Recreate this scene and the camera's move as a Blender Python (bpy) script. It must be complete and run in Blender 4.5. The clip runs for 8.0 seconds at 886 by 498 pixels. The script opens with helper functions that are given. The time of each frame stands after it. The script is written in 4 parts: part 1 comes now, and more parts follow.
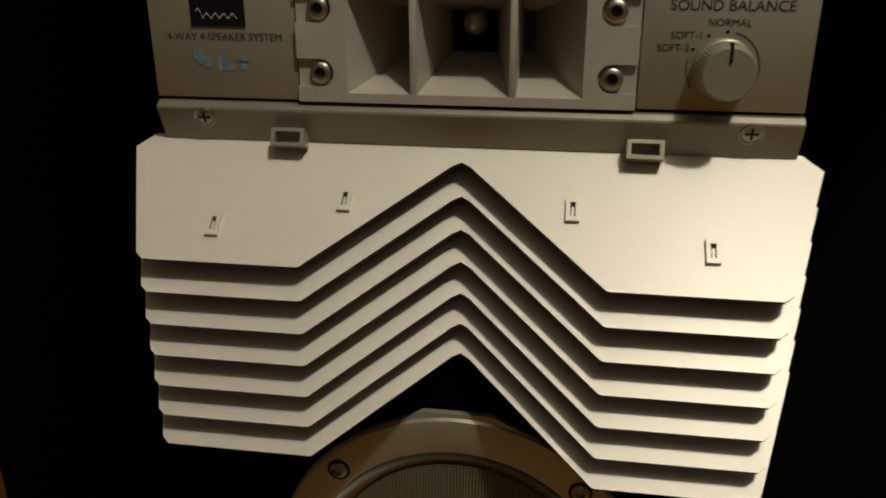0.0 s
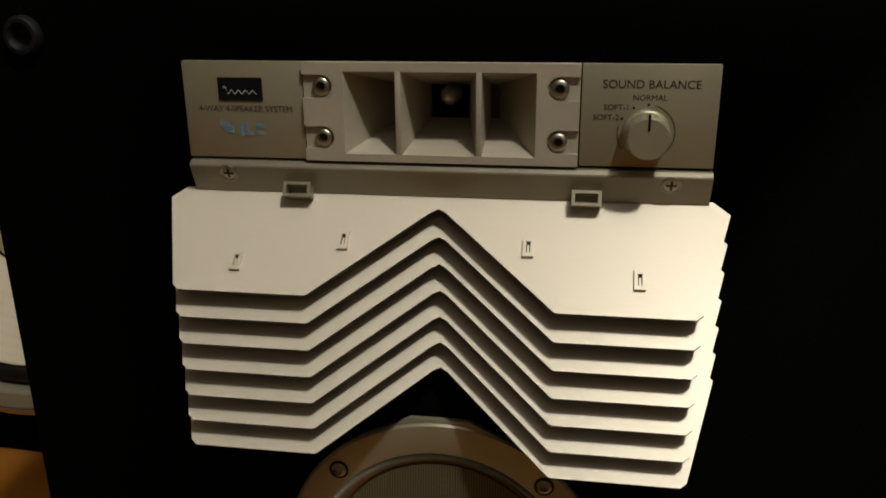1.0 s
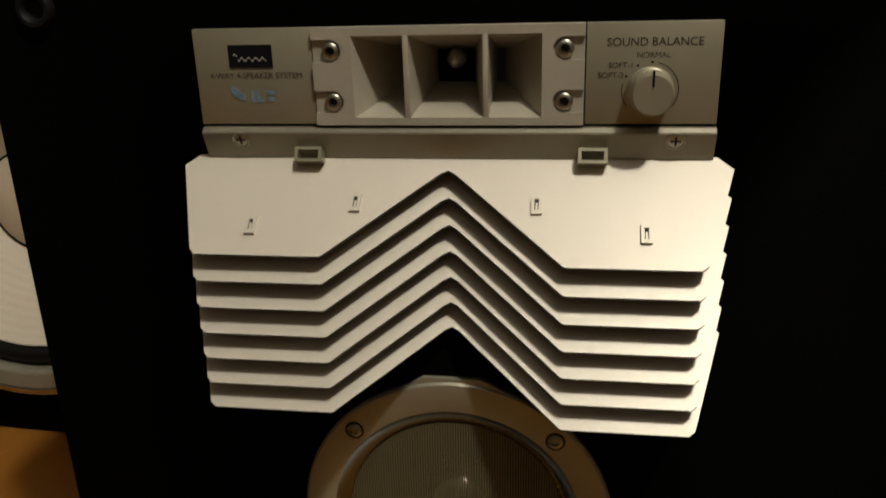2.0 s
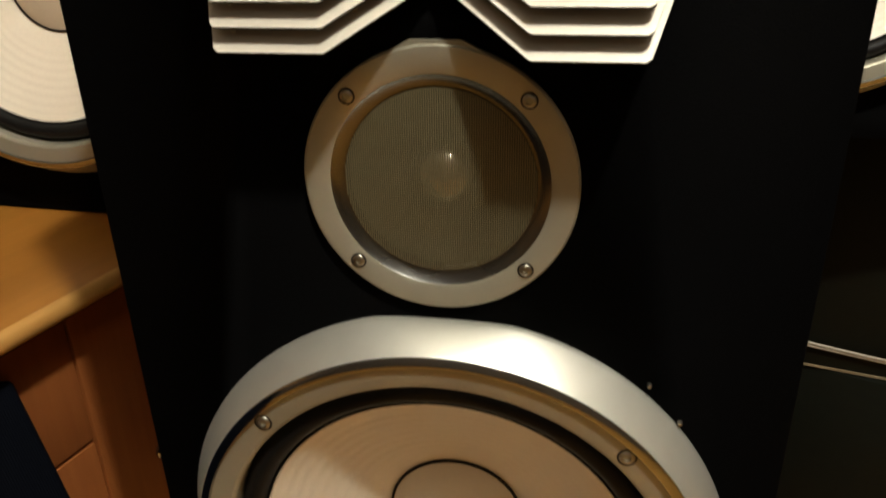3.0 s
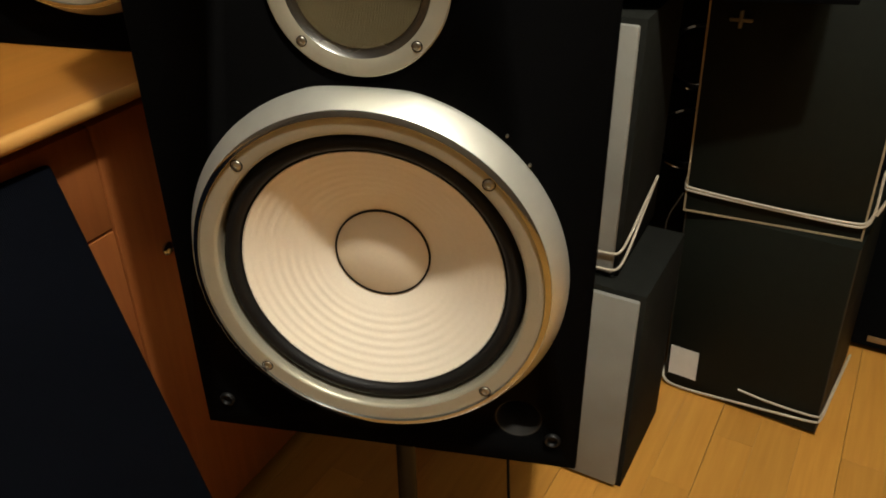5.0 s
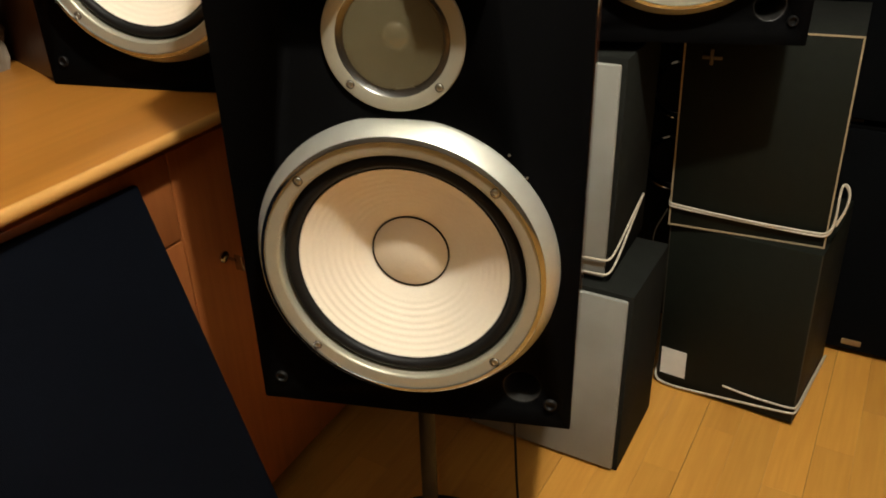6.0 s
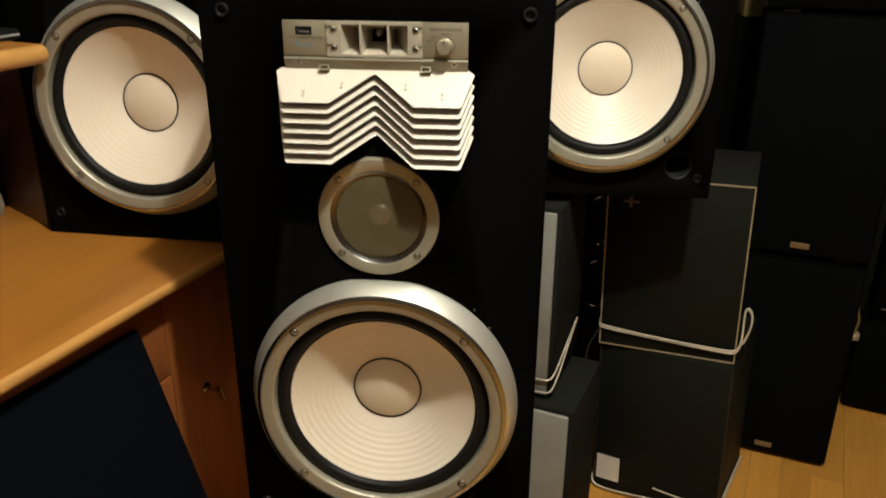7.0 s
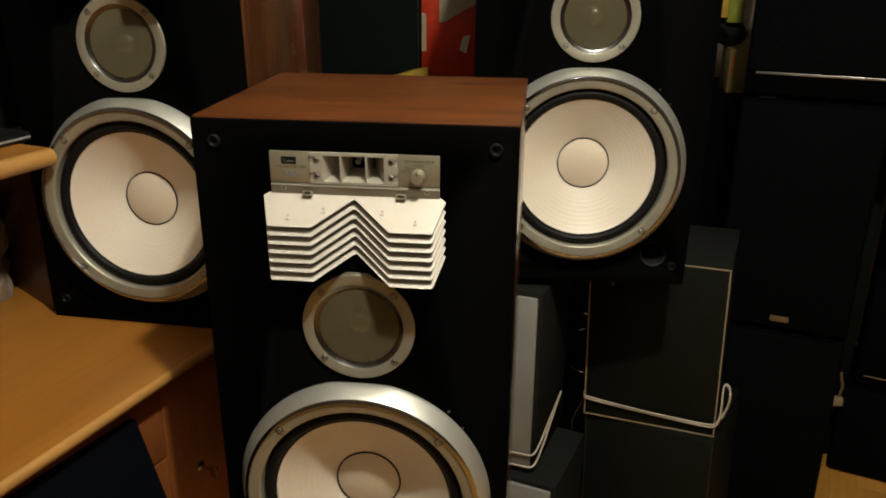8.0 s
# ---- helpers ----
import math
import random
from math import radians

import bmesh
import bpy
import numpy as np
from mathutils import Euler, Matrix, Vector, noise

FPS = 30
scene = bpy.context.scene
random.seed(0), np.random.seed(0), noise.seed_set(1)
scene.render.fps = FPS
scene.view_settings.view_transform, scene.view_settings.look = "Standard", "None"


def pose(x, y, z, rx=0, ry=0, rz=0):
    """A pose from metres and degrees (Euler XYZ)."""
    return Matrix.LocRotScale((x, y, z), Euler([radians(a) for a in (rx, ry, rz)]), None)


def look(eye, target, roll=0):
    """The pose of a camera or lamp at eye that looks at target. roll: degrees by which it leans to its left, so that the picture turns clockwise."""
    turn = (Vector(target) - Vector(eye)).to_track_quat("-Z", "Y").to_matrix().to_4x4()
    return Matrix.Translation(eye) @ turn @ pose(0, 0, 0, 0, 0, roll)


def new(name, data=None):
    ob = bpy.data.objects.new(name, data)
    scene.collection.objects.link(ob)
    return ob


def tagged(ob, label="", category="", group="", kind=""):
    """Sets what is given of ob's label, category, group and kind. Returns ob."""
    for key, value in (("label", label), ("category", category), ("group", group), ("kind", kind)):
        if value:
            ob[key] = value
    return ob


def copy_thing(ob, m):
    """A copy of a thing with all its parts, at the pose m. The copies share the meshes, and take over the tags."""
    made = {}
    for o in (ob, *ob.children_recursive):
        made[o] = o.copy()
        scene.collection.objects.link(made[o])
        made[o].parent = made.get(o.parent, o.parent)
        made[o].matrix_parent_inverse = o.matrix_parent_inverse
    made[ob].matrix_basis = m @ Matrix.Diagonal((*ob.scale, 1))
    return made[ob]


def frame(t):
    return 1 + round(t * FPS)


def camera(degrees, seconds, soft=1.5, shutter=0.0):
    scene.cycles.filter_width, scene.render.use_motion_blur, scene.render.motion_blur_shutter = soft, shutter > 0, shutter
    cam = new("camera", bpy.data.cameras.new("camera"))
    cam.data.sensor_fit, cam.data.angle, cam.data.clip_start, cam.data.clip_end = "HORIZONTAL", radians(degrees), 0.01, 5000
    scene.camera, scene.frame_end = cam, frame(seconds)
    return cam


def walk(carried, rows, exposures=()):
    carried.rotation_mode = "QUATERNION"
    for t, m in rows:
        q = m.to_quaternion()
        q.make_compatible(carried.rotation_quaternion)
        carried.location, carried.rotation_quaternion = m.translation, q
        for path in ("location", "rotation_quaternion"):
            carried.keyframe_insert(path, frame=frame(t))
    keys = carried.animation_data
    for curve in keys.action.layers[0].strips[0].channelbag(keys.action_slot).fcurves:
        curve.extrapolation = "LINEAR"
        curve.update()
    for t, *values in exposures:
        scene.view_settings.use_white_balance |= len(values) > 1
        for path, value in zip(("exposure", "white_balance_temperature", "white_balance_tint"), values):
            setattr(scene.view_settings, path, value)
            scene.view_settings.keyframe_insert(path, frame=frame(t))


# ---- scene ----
cam = camera(57.4, 8.0, 1.7, 0.3)
EXPOSURES = [(0, -0.58), (0.5, -0.53), (1.0, -0.43), (1.2, -0.40), (2.5, -0.20), (3.0, 0.72), (3.3, 0.98), (3.6, 1.06), (4.6, 0.93), (6.0, 1.24), (6.5, 1.24), (7.0, 0.87), (7.6, 0.47), (8, 0.41)]
PATH = [
    (0, (0.0362, -0.2629, 1.1552), (-0.2515, 1.5835, 0.4424), -0.09),
    (0.3, (0.0429, -0.2833, 1.1632), (-0.2224, 1.5752, 0.4738), -0.35),
    (0.5, (0.0474, -0.2970, 1.1686), (-0.2334, 1.5615, 0.4852), -0.49),
    (1, (0.0526, -0.3153, 1.1742), (-0.2432, 1.5591, 0.5426), -0.47),
    (1.2, (0.0484, -0.3174, 1.1785), (-0.2263, 1.5579, 0.5397), -0.61),
    (2.3, (0.0533, -0.3371, 1.1496), (-0.2500, 1.5138, 0.4551), -1.98),
    (2.5, (0.0588, -0.3557, 1.1229), (-0.2488, 1.4764, 0.3821), -1.92),
    (2.7, (0.0658, -0.3720, 1.1024), (-0.2466, 1.4166, 0.2637), -1.77),
    (3, (0.0765, -0.3963, 1.0716), (-0.2576, 1.3720, 0.1990), -1.48),
    (3.5, (0.0964, -0.4292, 1.0479), (-0.2573, 1.2979, 0.1033), -1.85),
    (4, (0.1083, -0.4738, 1.0333), (-0.2186, 1.2535, 0.0795), -1.65),
    (4.5, (0.1364, -0.5252, 1.0278), (-0.1899, 1.1610, 0.0029), -1.03),
    (4.7, (0.1574, -0.5521, 1.0375), (-0.1774, 1.1247, 0.0001), -0.83),
    (5.8, (0.2225, -0.7499, 1.1032), (-0.1428, 0.9553, 0.1239), -1.20),
    (6, (0.2107, -0.7759, 1.1196), (-0.1546, 0.9368, 0.1535), -1.63),
    (6.2, (0.1982, -0.7872, 1.1415), (-0.1664, 0.9365, 0.1950), -1.62),
    (6.5, (0.1794, -0.8456, 1.1835), (-0.1090, 0.9338, 0.3171), -1.59),
    (7, (0.1750, -0.9006, 1.2521), (-0.0217, 0.9373, 0.4884), 0.29),
    (7.5, (0.2152, -0.9452, 1.3168), (0.0127, 0.9078, 0.5919), 0.42),
    (7.8, (0.2177, -0.9314, 1.3514), (0.0207, 0.9325, 0.6535), 0.32),
    (8, (0.2193, -0.9222, 1.3746), (-0.0025, 0.9374, 0.6726), 0.32),
]
walk(cam, [(t, look(eye, target, roll)) for t, eye, target, roll in PATH], exposures=EXPOSURES)

# ---- world and lamp ----
world = bpy.data.worlds.new("night_room")
scene.world = world
world.use_nodes = True
world.node_tree.nodes["Background"].inputs[0].default_value = (0.6, 0.7, 1.0, 1)
world.node_tree.nodes["Background"].inputs[1].default_value = 0.0

LAMP = (0.455, -0.61, 2.38)
bulb_data = bpy.data.lights.new("ceiling_bulb", "POINT")
bulb_data.energy, bulb_data.shadow_soft_size, bulb_data.color = 58, 0.042, (0.962, 0.912, 0.79)
bulb = new("bulb_light", bulb_data)
bulb.location = LAMP
REAR_LAMP = (0.35, -2.05, 2.36)
rear_data = bpy.data.lights.new("rear_bulb", "POINT")
rear_data.energy, rear_data.shadow_soft_size, rear_data.color = 2.0, 0.05, (0.97, 0.90, 0.75)
rear = new("rear_bulb_light", rear_data)
rear.location = REAR_LAMP


# ---- materials ----
def nodes_of(name):
    m = bpy.data.materials.new(name)
    m.use_nodes = True
    nt = m.node_tree
    return m, nt, nt.nodes["Principled BSDF"]


def link(nt, a, b):
    nt.links.new(a, b)


def plain(name, color, rough=0.5, metal=0.0, var=0.12, scale=60.0, bump=0.0, bscale=400.0, rvar=0.08, coat=0.0, spec=0.5, stretch=(1, 1, 1), blotch=3.0):
    """A surface with grain and blotches at two scales, uneven gloss and fine relief."""
    m, nt, bs = nodes_of(name)
    tc = nt.nodes.new("ShaderNodeTexCoord")
    mp = nt.nodes.new("ShaderNodeMapping")
    mp.inputs["Scale"].default_value = stretch
    link(nt, tc.outputs["Object"], mp.inputs["Vector"])
    n1 = nt.nodes.new("ShaderNodeTexNoise")
    n1.inputs["Scale"].default_value, n1.inputs["Detail"].default_value = scale, 6
    n2 = nt.nodes.new("ShaderNodeTexNoise")
    n2.inputs["Scale"].default_value, n2.inputs["Detail"].default_value = blotch, 4
    link(nt, mp.outputs[0], n1.inputs["Vector"])
    link(nt, tc.outputs["Object"], n2.inputs["Vector"])
    add = nt.nodes.new("ShaderNodeMath")
    link(nt, n1.outputs["Fac"], add.inputs[0])
    link(nt, n2.outputs["Fac"], add.inputs[1])
    ramp = nt.nodes.new("ShaderNodeMapRange")
    ramp.inputs[1].default_value, ramp.inputs[2].default_value = 0.6, 1.4
    ramp.inputs[3].default_value, ramp.inputs[4].default_value = 1 - var, 1 + var
    link(nt, add.outputs[0], ramp.inputs[0])
    mul = nt.nodes.new("ShaderNodeVectorMath")
    mul.operation = "SCALE"
    mul.inputs[0].default_value = color
    link(nt, ramp.outputs[0], mul.inputs["Scale"])
    link(nt, mul.outputs[0], bs.inputs["Base Color"])
    rr = nt.nodes.new("ShaderNodeMapRange")
    rr.inputs[1].default_value, rr.inputs[2].default_value = 0.3, 0.7
    rr.inputs[3].default_value, rr.inputs[4].default_value = max(0.02, rough - rvar), min(1, rough + rvar)
    link(nt, n2.outputs["Fac"], rr.inputs[0])
    link(nt, rr.outputs[0], bs.inputs["Roughness"])
    bs.inputs["Metallic"].default_value = metal
    bs.inputs["Specular IOR Level"].default_value = spec
    bs.inputs["Coat Weight"].default_value = coat
    if bump:
        nb = nt.nodes.new("ShaderNodeTexNoise")
        nb.inputs["Scale"].default_value, nb.inputs["Detail"].default_value = bscale, 3
        link(nt, mp.outputs[0], nb.inputs["Vector"])
        bp = nt.nodes.new("ShaderNodeBump")
        bp.inputs["Strength"].default_value, bp.inputs["Distance"].default_value = bump, 0.001
        link(nt, nb.outputs["Fac"], bp.inputs["Height"])
        link(nt, bp.outputs[0], bs.inputs["Normal"])
    return m


def wood(name, dark, light, axis=0, rough=0.4, grain=14.0, piece=0.0, coat=0.0, fine=0.5, island=False):
    """Wood with stretched grain along one local axis."""
    m, nt, bs = nodes_of(name)
    tc = nt.nodes.new("ShaderNodeTexCoord")
    mp = nt.nodes.new("ShaderNodeMapping")
    sc = [grain, grain, grain]
    sc[axis] = grain * 0.06
    mp.inputs["Scale"].default_value = sc
    src = tc.outputs["Object"]
    info = nt.nodes.new("ShaderNodeNewGeometry" if island else "ShaderNodeObjectInfo")
    chance = info.outputs["Random Per Island" if island else "Random"]
    if piece:
        off = nt.nodes.new("ShaderNodeVectorMath")
        off.operation = "SCALE"
        off.inputs[0].default_value = (7.3, 3.1, 5.7)
        link(nt, chance, off.inputs["Scale"])
        ad = nt.nodes.new("ShaderNodeVectorMath")
        link(nt, src, ad.inputs[0])
        link(nt, off.outputs[0], ad.inputs[1])
        src = ad.outputs[0]
    link(nt, src, mp.inputs["Vector"])
    n1 = nt.nodes.new("ShaderNodeTexNoise")
    n1.inputs["Scale"].default_value, n1.inputs["Detail"].default_value, n1.inputs["Distortion"].default_value = 2.2, 8, 0.6
    n2 = nt.nodes.new("ShaderNodeTexNoise")
    n2.inputs["Scale"].default_value, n2.inputs["Detail"].default_value = 16, 4
    link(nt, mp.outputs[0], n1.inputs["Vector"])
    link(nt, mp.outputs[0], n2.inputs["Vector"])
    mixf = nt.nodes.new("ShaderNodeMix")
    mixf.inputs[0].default_value = fine
    link(nt, n1.outputs["Fac"], mixf.inputs[2])
    link(nt, n2.outputs["Fac"], mixf.inputs[3])
    ramp = nt.nodes.new("ShaderNodeValToRGB")
    ramp.color_ramp.elements[0].position, ramp.color_ramp.elements[1].position = 0.32, 0.68
    ramp.color_ramp.elements[0].color, ramp.color_ramp.elements[1].color = (*dark, 1), (*light, 1)
    link(nt, mixf.outputs[0], ramp.inputs[0])
    hs = nt.nodes.new("ShaderNodeHueSaturation")
    link(nt, ramp.outputs[0], hs.inputs["Color"])
    if piece:
        pr = nt.nodes.new("ShaderNodeMapRange")
        pr.inputs[3].default_value, pr.inputs[4].default_value = 1 - piece, 1 + piece
        link(nt, chance, pr.inputs[0])
        link(nt, pr.outputs[0], hs.inputs["Value"])
    link(nt, hs.outputs[0], bs.inputs["Base Color"])
    rr = nt.nodes.new("ShaderNodeMapRange")
    rr.inputs[3].default_value, rr.inputs[4].default_value = rough - 0.08, rough + 0.1
    link(nt, n1.outputs["Fac"], rr.inputs[0])
    link(nt, rr.outputs[0], bs.inputs["Roughness"])
    bs.inputs["Coat Weight"].default_value = coat
    bp = nt.nodes.new("ShaderNodeBump")
    bp.inputs["Strength"].default_value, bp.inputs["Distance"].default_value = 0.15, 0.0005
    link(nt, n2.outputs["Fac"], bp.inputs["Height"])
    link(nt, bp.outputs[0], bs.inputs["Normal"])
    return m


def cloth(name, color, pitch=900.0):
    """Woven speaker cloth: fine threads both ways."""
    m, nt, bs = nodes_of(name)
    tc = nt.nodes.new("ShaderNodeTexCoord")
    outs = []
    for direction in ("X", "Z"):
        w = nt.nodes.new("ShaderNodeTexWave")
        w.bands_direction = direction
        w.inputs["Scale"].default_value = pitch / 6.28
        w.inputs["Distortion"].default_value = 0.6
        link(nt, tc.outputs["Object"], w.inputs["Vector"])
        outs.append(w.outputs["Fac"])
    ad = nt.nodes.new("ShaderNodeMath")
    link(nt, outs[0], ad.inputs[0])
    link(nt, outs[1], ad.inputs[1])
    n = nt.nodes.new("ShaderNodeTexNoise")
    n.inputs["Scale"].default_value, n.inputs["Detail"].default_value = 9, 6
    link(nt, tc.outputs["Object"], n.inputs["Vector"])
    mr = nt.nodes.new("ShaderNodeMapRange")
    mr.inputs[3].default_value, mr.inputs[4].default_value = 0.75, 1.3
    link(nt, n.outputs["Fac"], mr.inputs[0])
    sc = nt.nodes.new("ShaderNodeVectorMath")
    sc.operation = "SCALE"
    sc.inputs[0].default_value = color
    link(nt, mr.outputs[0], sc.inputs["Scale"])
    link(nt, sc.outputs[0], bs.inputs["Base Color"])
    bs.inputs["Roughness"].default_value = 0.95
    bs.inputs["Specular IOR Level"].default_value = 0.05
    bp = nt.nodes.new("ShaderNodeBump")
    bp.inputs["Strength"].default_value, bp.inputs["Distance"].default_value = 0.4, 0.0006
    link(nt, ad.outputs[0], bp.inputs["Height"])
    link(nt, bp.outputs[0], bs.inputs["Normal"])
    return m


BLACK = plain("black_baffle_paint", (0.0013, 0.0013, 0.0014), 0.85, bump=0.25, bscale=900, spec=0.035)
BLACKBOX = plain("black_vinyl", (0.0069, 0.0088, 0.0060), 0.6, bump=0.3, bscale=500, var=0.25, spec=0.16)
GREYTOP = plain("charcoal_vinyl", (0.0145, 0.0155, 0.0135), 0.75, bump=0.3, bscale=600, var=0.2, spec=0.05)
CLOTH = cloth("black_speaker_cloth", (0.0022, 0.0027, 0.0032))
CLOTH_GREEN = cloth("greenish_black_cloth", (0.0050, 0.0072, 0.0062))
CLOTH_NAVY = cloth("navy_black_cloth", (0.0023, 0.0031, 0.0056))
GREYCLOTH = cloth("grey_speaker_cloth", (0.28, 0.28, 0.25), 1400)
WALNUT = wood("walnut_veneer", (0.042, 0.0105, 0.0032), (0.222, 0.067, 0.0118), 0, 0.42, 11, coat=0.08)
SIDE = wood("walnut_veneer_side", (0.055, 0.020, 0.007), (0.135, 0.050, 0.018), 2, 0.26, 10, coat=0.6)
WALNUT_V = wood("walnut_veneer_upright", (0.035, 0.014, 0.006), (0.085, 0.034, 0.013), 2, 0.45, 9, coat=0.1)
BEECH = wood("beech_laminate", (0.33, 0.128, 0.018), (0.44, 0.182, 0.029), 1, 0.42, 5, fine=0.35)
BEECH_EDGE = wood("beech_solid_edge", (0.47, 0.235, 0.060), (0.58, 0.31, 0.085), 1, 0.4, 8)
CHERRY = wood("reddish_drawer_laminate", (0.29, 0.086, 0.022), (0.40, 0.132, 0.035), 2, 0.42, 6)
PLANK = wood("oak_floor_plank", (0.52, 0.235, 0.040), (0.64, 0.315, 0.058), 1, 0.4, 7, piece=0.1, coat=0.12)
PLANK_REST = wood("oak_floor_plank_joined", (0.52, 0.235, 0.040), (0.64, 0.315, 0.058), 1, 0.4, 7, piece=0.1, coat=0.12, island=True)
SILVER = plain("satin_silver_ring", (0.86, 0.86, 0.77), 0.43, 0.8, var=0.05, rvar=0.05)
CHROME = plain("polished_chrome", (0.50, 0.54, 0.60), 0.10, 1.0, var=0.03, rvar=0.03)
BEVEL = plain("dull_polished_bevel", (0.20, 0.20, 0.19), 0.3, 1.0, var=0.06, rvar=0.06)
FLANGE = plain("matte_alloy_flange", (0.405, 0.388, 0.30), 0.42, 0.45, var=0.06)
PLATE = plain("champagne_plate_paint", (0.70, 0.648, 0.55), 0.44, 0.19, var=0.03, scale=220, stretch=(1, 20, 20), rvar=0.04)
PANEL = plain("champagne_brushed_panel", (0.39, 0.36, 0.262), 0.42, 0.55, var=0.05, scale=260, stretch=(1, 30, 30), rvar=0.04)
# shade of the plate gaps and rivet slots, put in as a dark colour
GAP_SHADE = plain("plate_gap_shade", (0.013, 0.012, 0.010), 0.6)
HORN = plain("grey_horn_casting", (0.44, 0.405, 0.325), 0.5, 0.2, var=0.06, bump=0.1)
HORNDARK = plain("shaded_horn_casting", (0.075, 0.07, 0.055), 0.6, var=0.08)
STRIP = plain("grey_strip_paint", (0.265, 0.243, 0.188), 0.4, 0.5, var=0.05)
STEEL = plain("zinc_screw_steel", (0.44, 0.42, 0.36), 0.36, 1.0, var=0.1)
DARKSTEEL = plain("dark_blackened_steel", (0.012, 0.010, 0.009), 0.5, 0.0, spec=0.3)
RUBBER = plain("black_rubber", (0.006, 0.006, 0.006), 0.55, var=0.2, bump=0.1, spec=0.25)
CONE = plain("cream_cone_paper", (0.92, 0.84, 0.69), 0.42, var=0.035, scale=300, bump=0.12, bscale=700, spec=0.65)
CAPM = plain("cream_dust_cap_paper", (0.86, 0.755, 0.585), 0.42, var=0.03, scale=300, bump=0.08, bscale=700, spec=0.55)
MIDCONE = plain("olive_midrange_paper", (0.07, 0.06, 0.032), 0.6, var=0.06)
GAUZE = plain("brass_grey_wire_gauze", (0.20, 0.175, 0.098), 0.45, 0.3, var=0.05)
PRINT = plain("worn_dark_print", (0.024, 0.021, 0.017), 0.5, var=0.4, scale=900)
INK = plain("black_print", (0.006, 0.006, 0.009), 0.6, spec=0.12)
BLUEINK = plain("worn_blue_print", (0.15, 0.235, 0.30), 0.5, var=0.6, scale=500)
PALE = plain("pale_print", (0.6, 0.58, 0.5), 0.5)
CABLE = plain("cream_pvc_cable", (0.55, 0.49, 0.38), 0.45, var=0.12)
PAPER = plain("white_paper_label", (0.72, 0.70, 0.64), 0.7, var=0.08)
DARKEDGE = plain("worn_brown_edge_band", (0.030, 0.026, 0.018), 0.5, var=0.5, scale=60)
EDGING = plain("tan_edge_band", (0.36, 0.28, 0.17), 0.5, var=0.2, scale=90)
BRASS = plain("brass_badge", (0.32, 0.22, 0.11), 0.55, 0.6)
DULLZINC = plain("dull_zinc_bracket", (0.16, 0.14, 0.105), 0.55, 0.6)
BRIGHT = plain("bright_alloy_trim", (0.62, 0.62, 0.6), 0.3, 0.9)
WALLP = plain("warm_wall_paint", (0.155, 0.122, 0.084), 0.9, var=0.06, bump=0.2, bscale=200, blotch=1.2)
CEILP = plain("ceiling_paint", (0.45, 0.44, 0.42), 0.9, var=0.04, bump=0.1, blotch=1.2)
CARD = plain("brown_cardboard", (0.17, 0.115, 0.034), 0.8, var=0.12)
FLAP = plain("pale_cardboard", (0.36, 0.30, 0.19), 0.8, var=0.15)
RED = plain("red_printed_card", (0.46, 0.032, 0.009), 0.4, var=0.35, blotch=14)
YELLOW = plain("yellow_printed_card", (0.50, 0.33, 0.04), 0.5, var=0.15)
GREEN = plain("green_printed_card", (0.22, 0.24, 0.03), 0.5, var=0.2)
BAGFILM = plain("pale_crumpled_film", (0.34, 0.29, 0.22), 0.3, var=0.8, scale=10, blotch=12, bump=0.3, bscale=60)
CASEGREY = plain("charcoal_case_plastic", (0.008, 0.008, 0.008), 0.45)
CASERIM = plain("pale_case_rim", (0.42, 0.42, 0.40), 0.4, 0.2)
JOINT = plain("brown_plank_joint", (0.10, 0.045, 0.012), 0.9)
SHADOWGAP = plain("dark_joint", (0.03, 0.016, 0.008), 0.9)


# ---- mesh helpers ----
def solid(bm, x0, x1, y0, y1, z0, z1, bevel=0.0, seg=2):
    """A box, optionally with rounded edges, added to bm."""
    r = bmesh.ops.create_cube(bm, size=1.0)
    vs = r["verts"]
    bmesh.ops.scale(bm, verts=vs, vec=(x1 - x0, y1 - y0, z1 - z0))
    bmesh.ops.translate(bm, verts=vs, vec=((x0 + x1) / 2, (y0 + y1) / 2, (z0 + z1) / 2))
    if bevel:
        es = list({e for v in vs for e in v.link_edges})
        bmesh.ops.bevel(bm, geom=es, offset=bevel, segments=seg, affect="EDGES", profile=0.5)
    return bm


def box(x0, x1, y0, y1, z0, z1, bevel=0.0, seg=2):
    return solid(bmesh.new(), x0, x1, y0, y1, z0, z1, bevel, seg)


def lathe(profile, cx=0.0, cz=0.0, seg=72, bm=None, cy=0.0, close=False):
    """Turns a profile of (radius, y) about an axis along y."""
    bm = bm or bmesh.new()
    rings = []
    for r, y in profile:
        if r < 1e-6:
            rings.append([bm.verts.new((cx, cy + y, cz))])
        else:
            rings.append([bm.verts.new((cx + r * math.cos(2 * math.pi * k / seg), cy + y, cz + r * math.sin(2 * math.pi * k / seg))) for k in range(seg)])
    pairs = list(zip(rings, rings[1:])) + ([(rings[-1], rings[0])] if close else [])
    for a, b in pairs:
        for k in range(seg):
            k2 = (k + 1) % seg
            if len(a) == 1 and len(b) == 1:
                continue
            if len(a) == 1:
                bm.faces.new((a[0], b[k2], b[k]))
            elif len(b) == 1:
                bm.faces.new((a[k], a[k2], b[0]))
            else:
                bm.faces.new((a[k], a[k2], b[k2], b[k]))
    bmesh.ops.recalc_face_normals(bm, faces=bm.faces)
    return bm


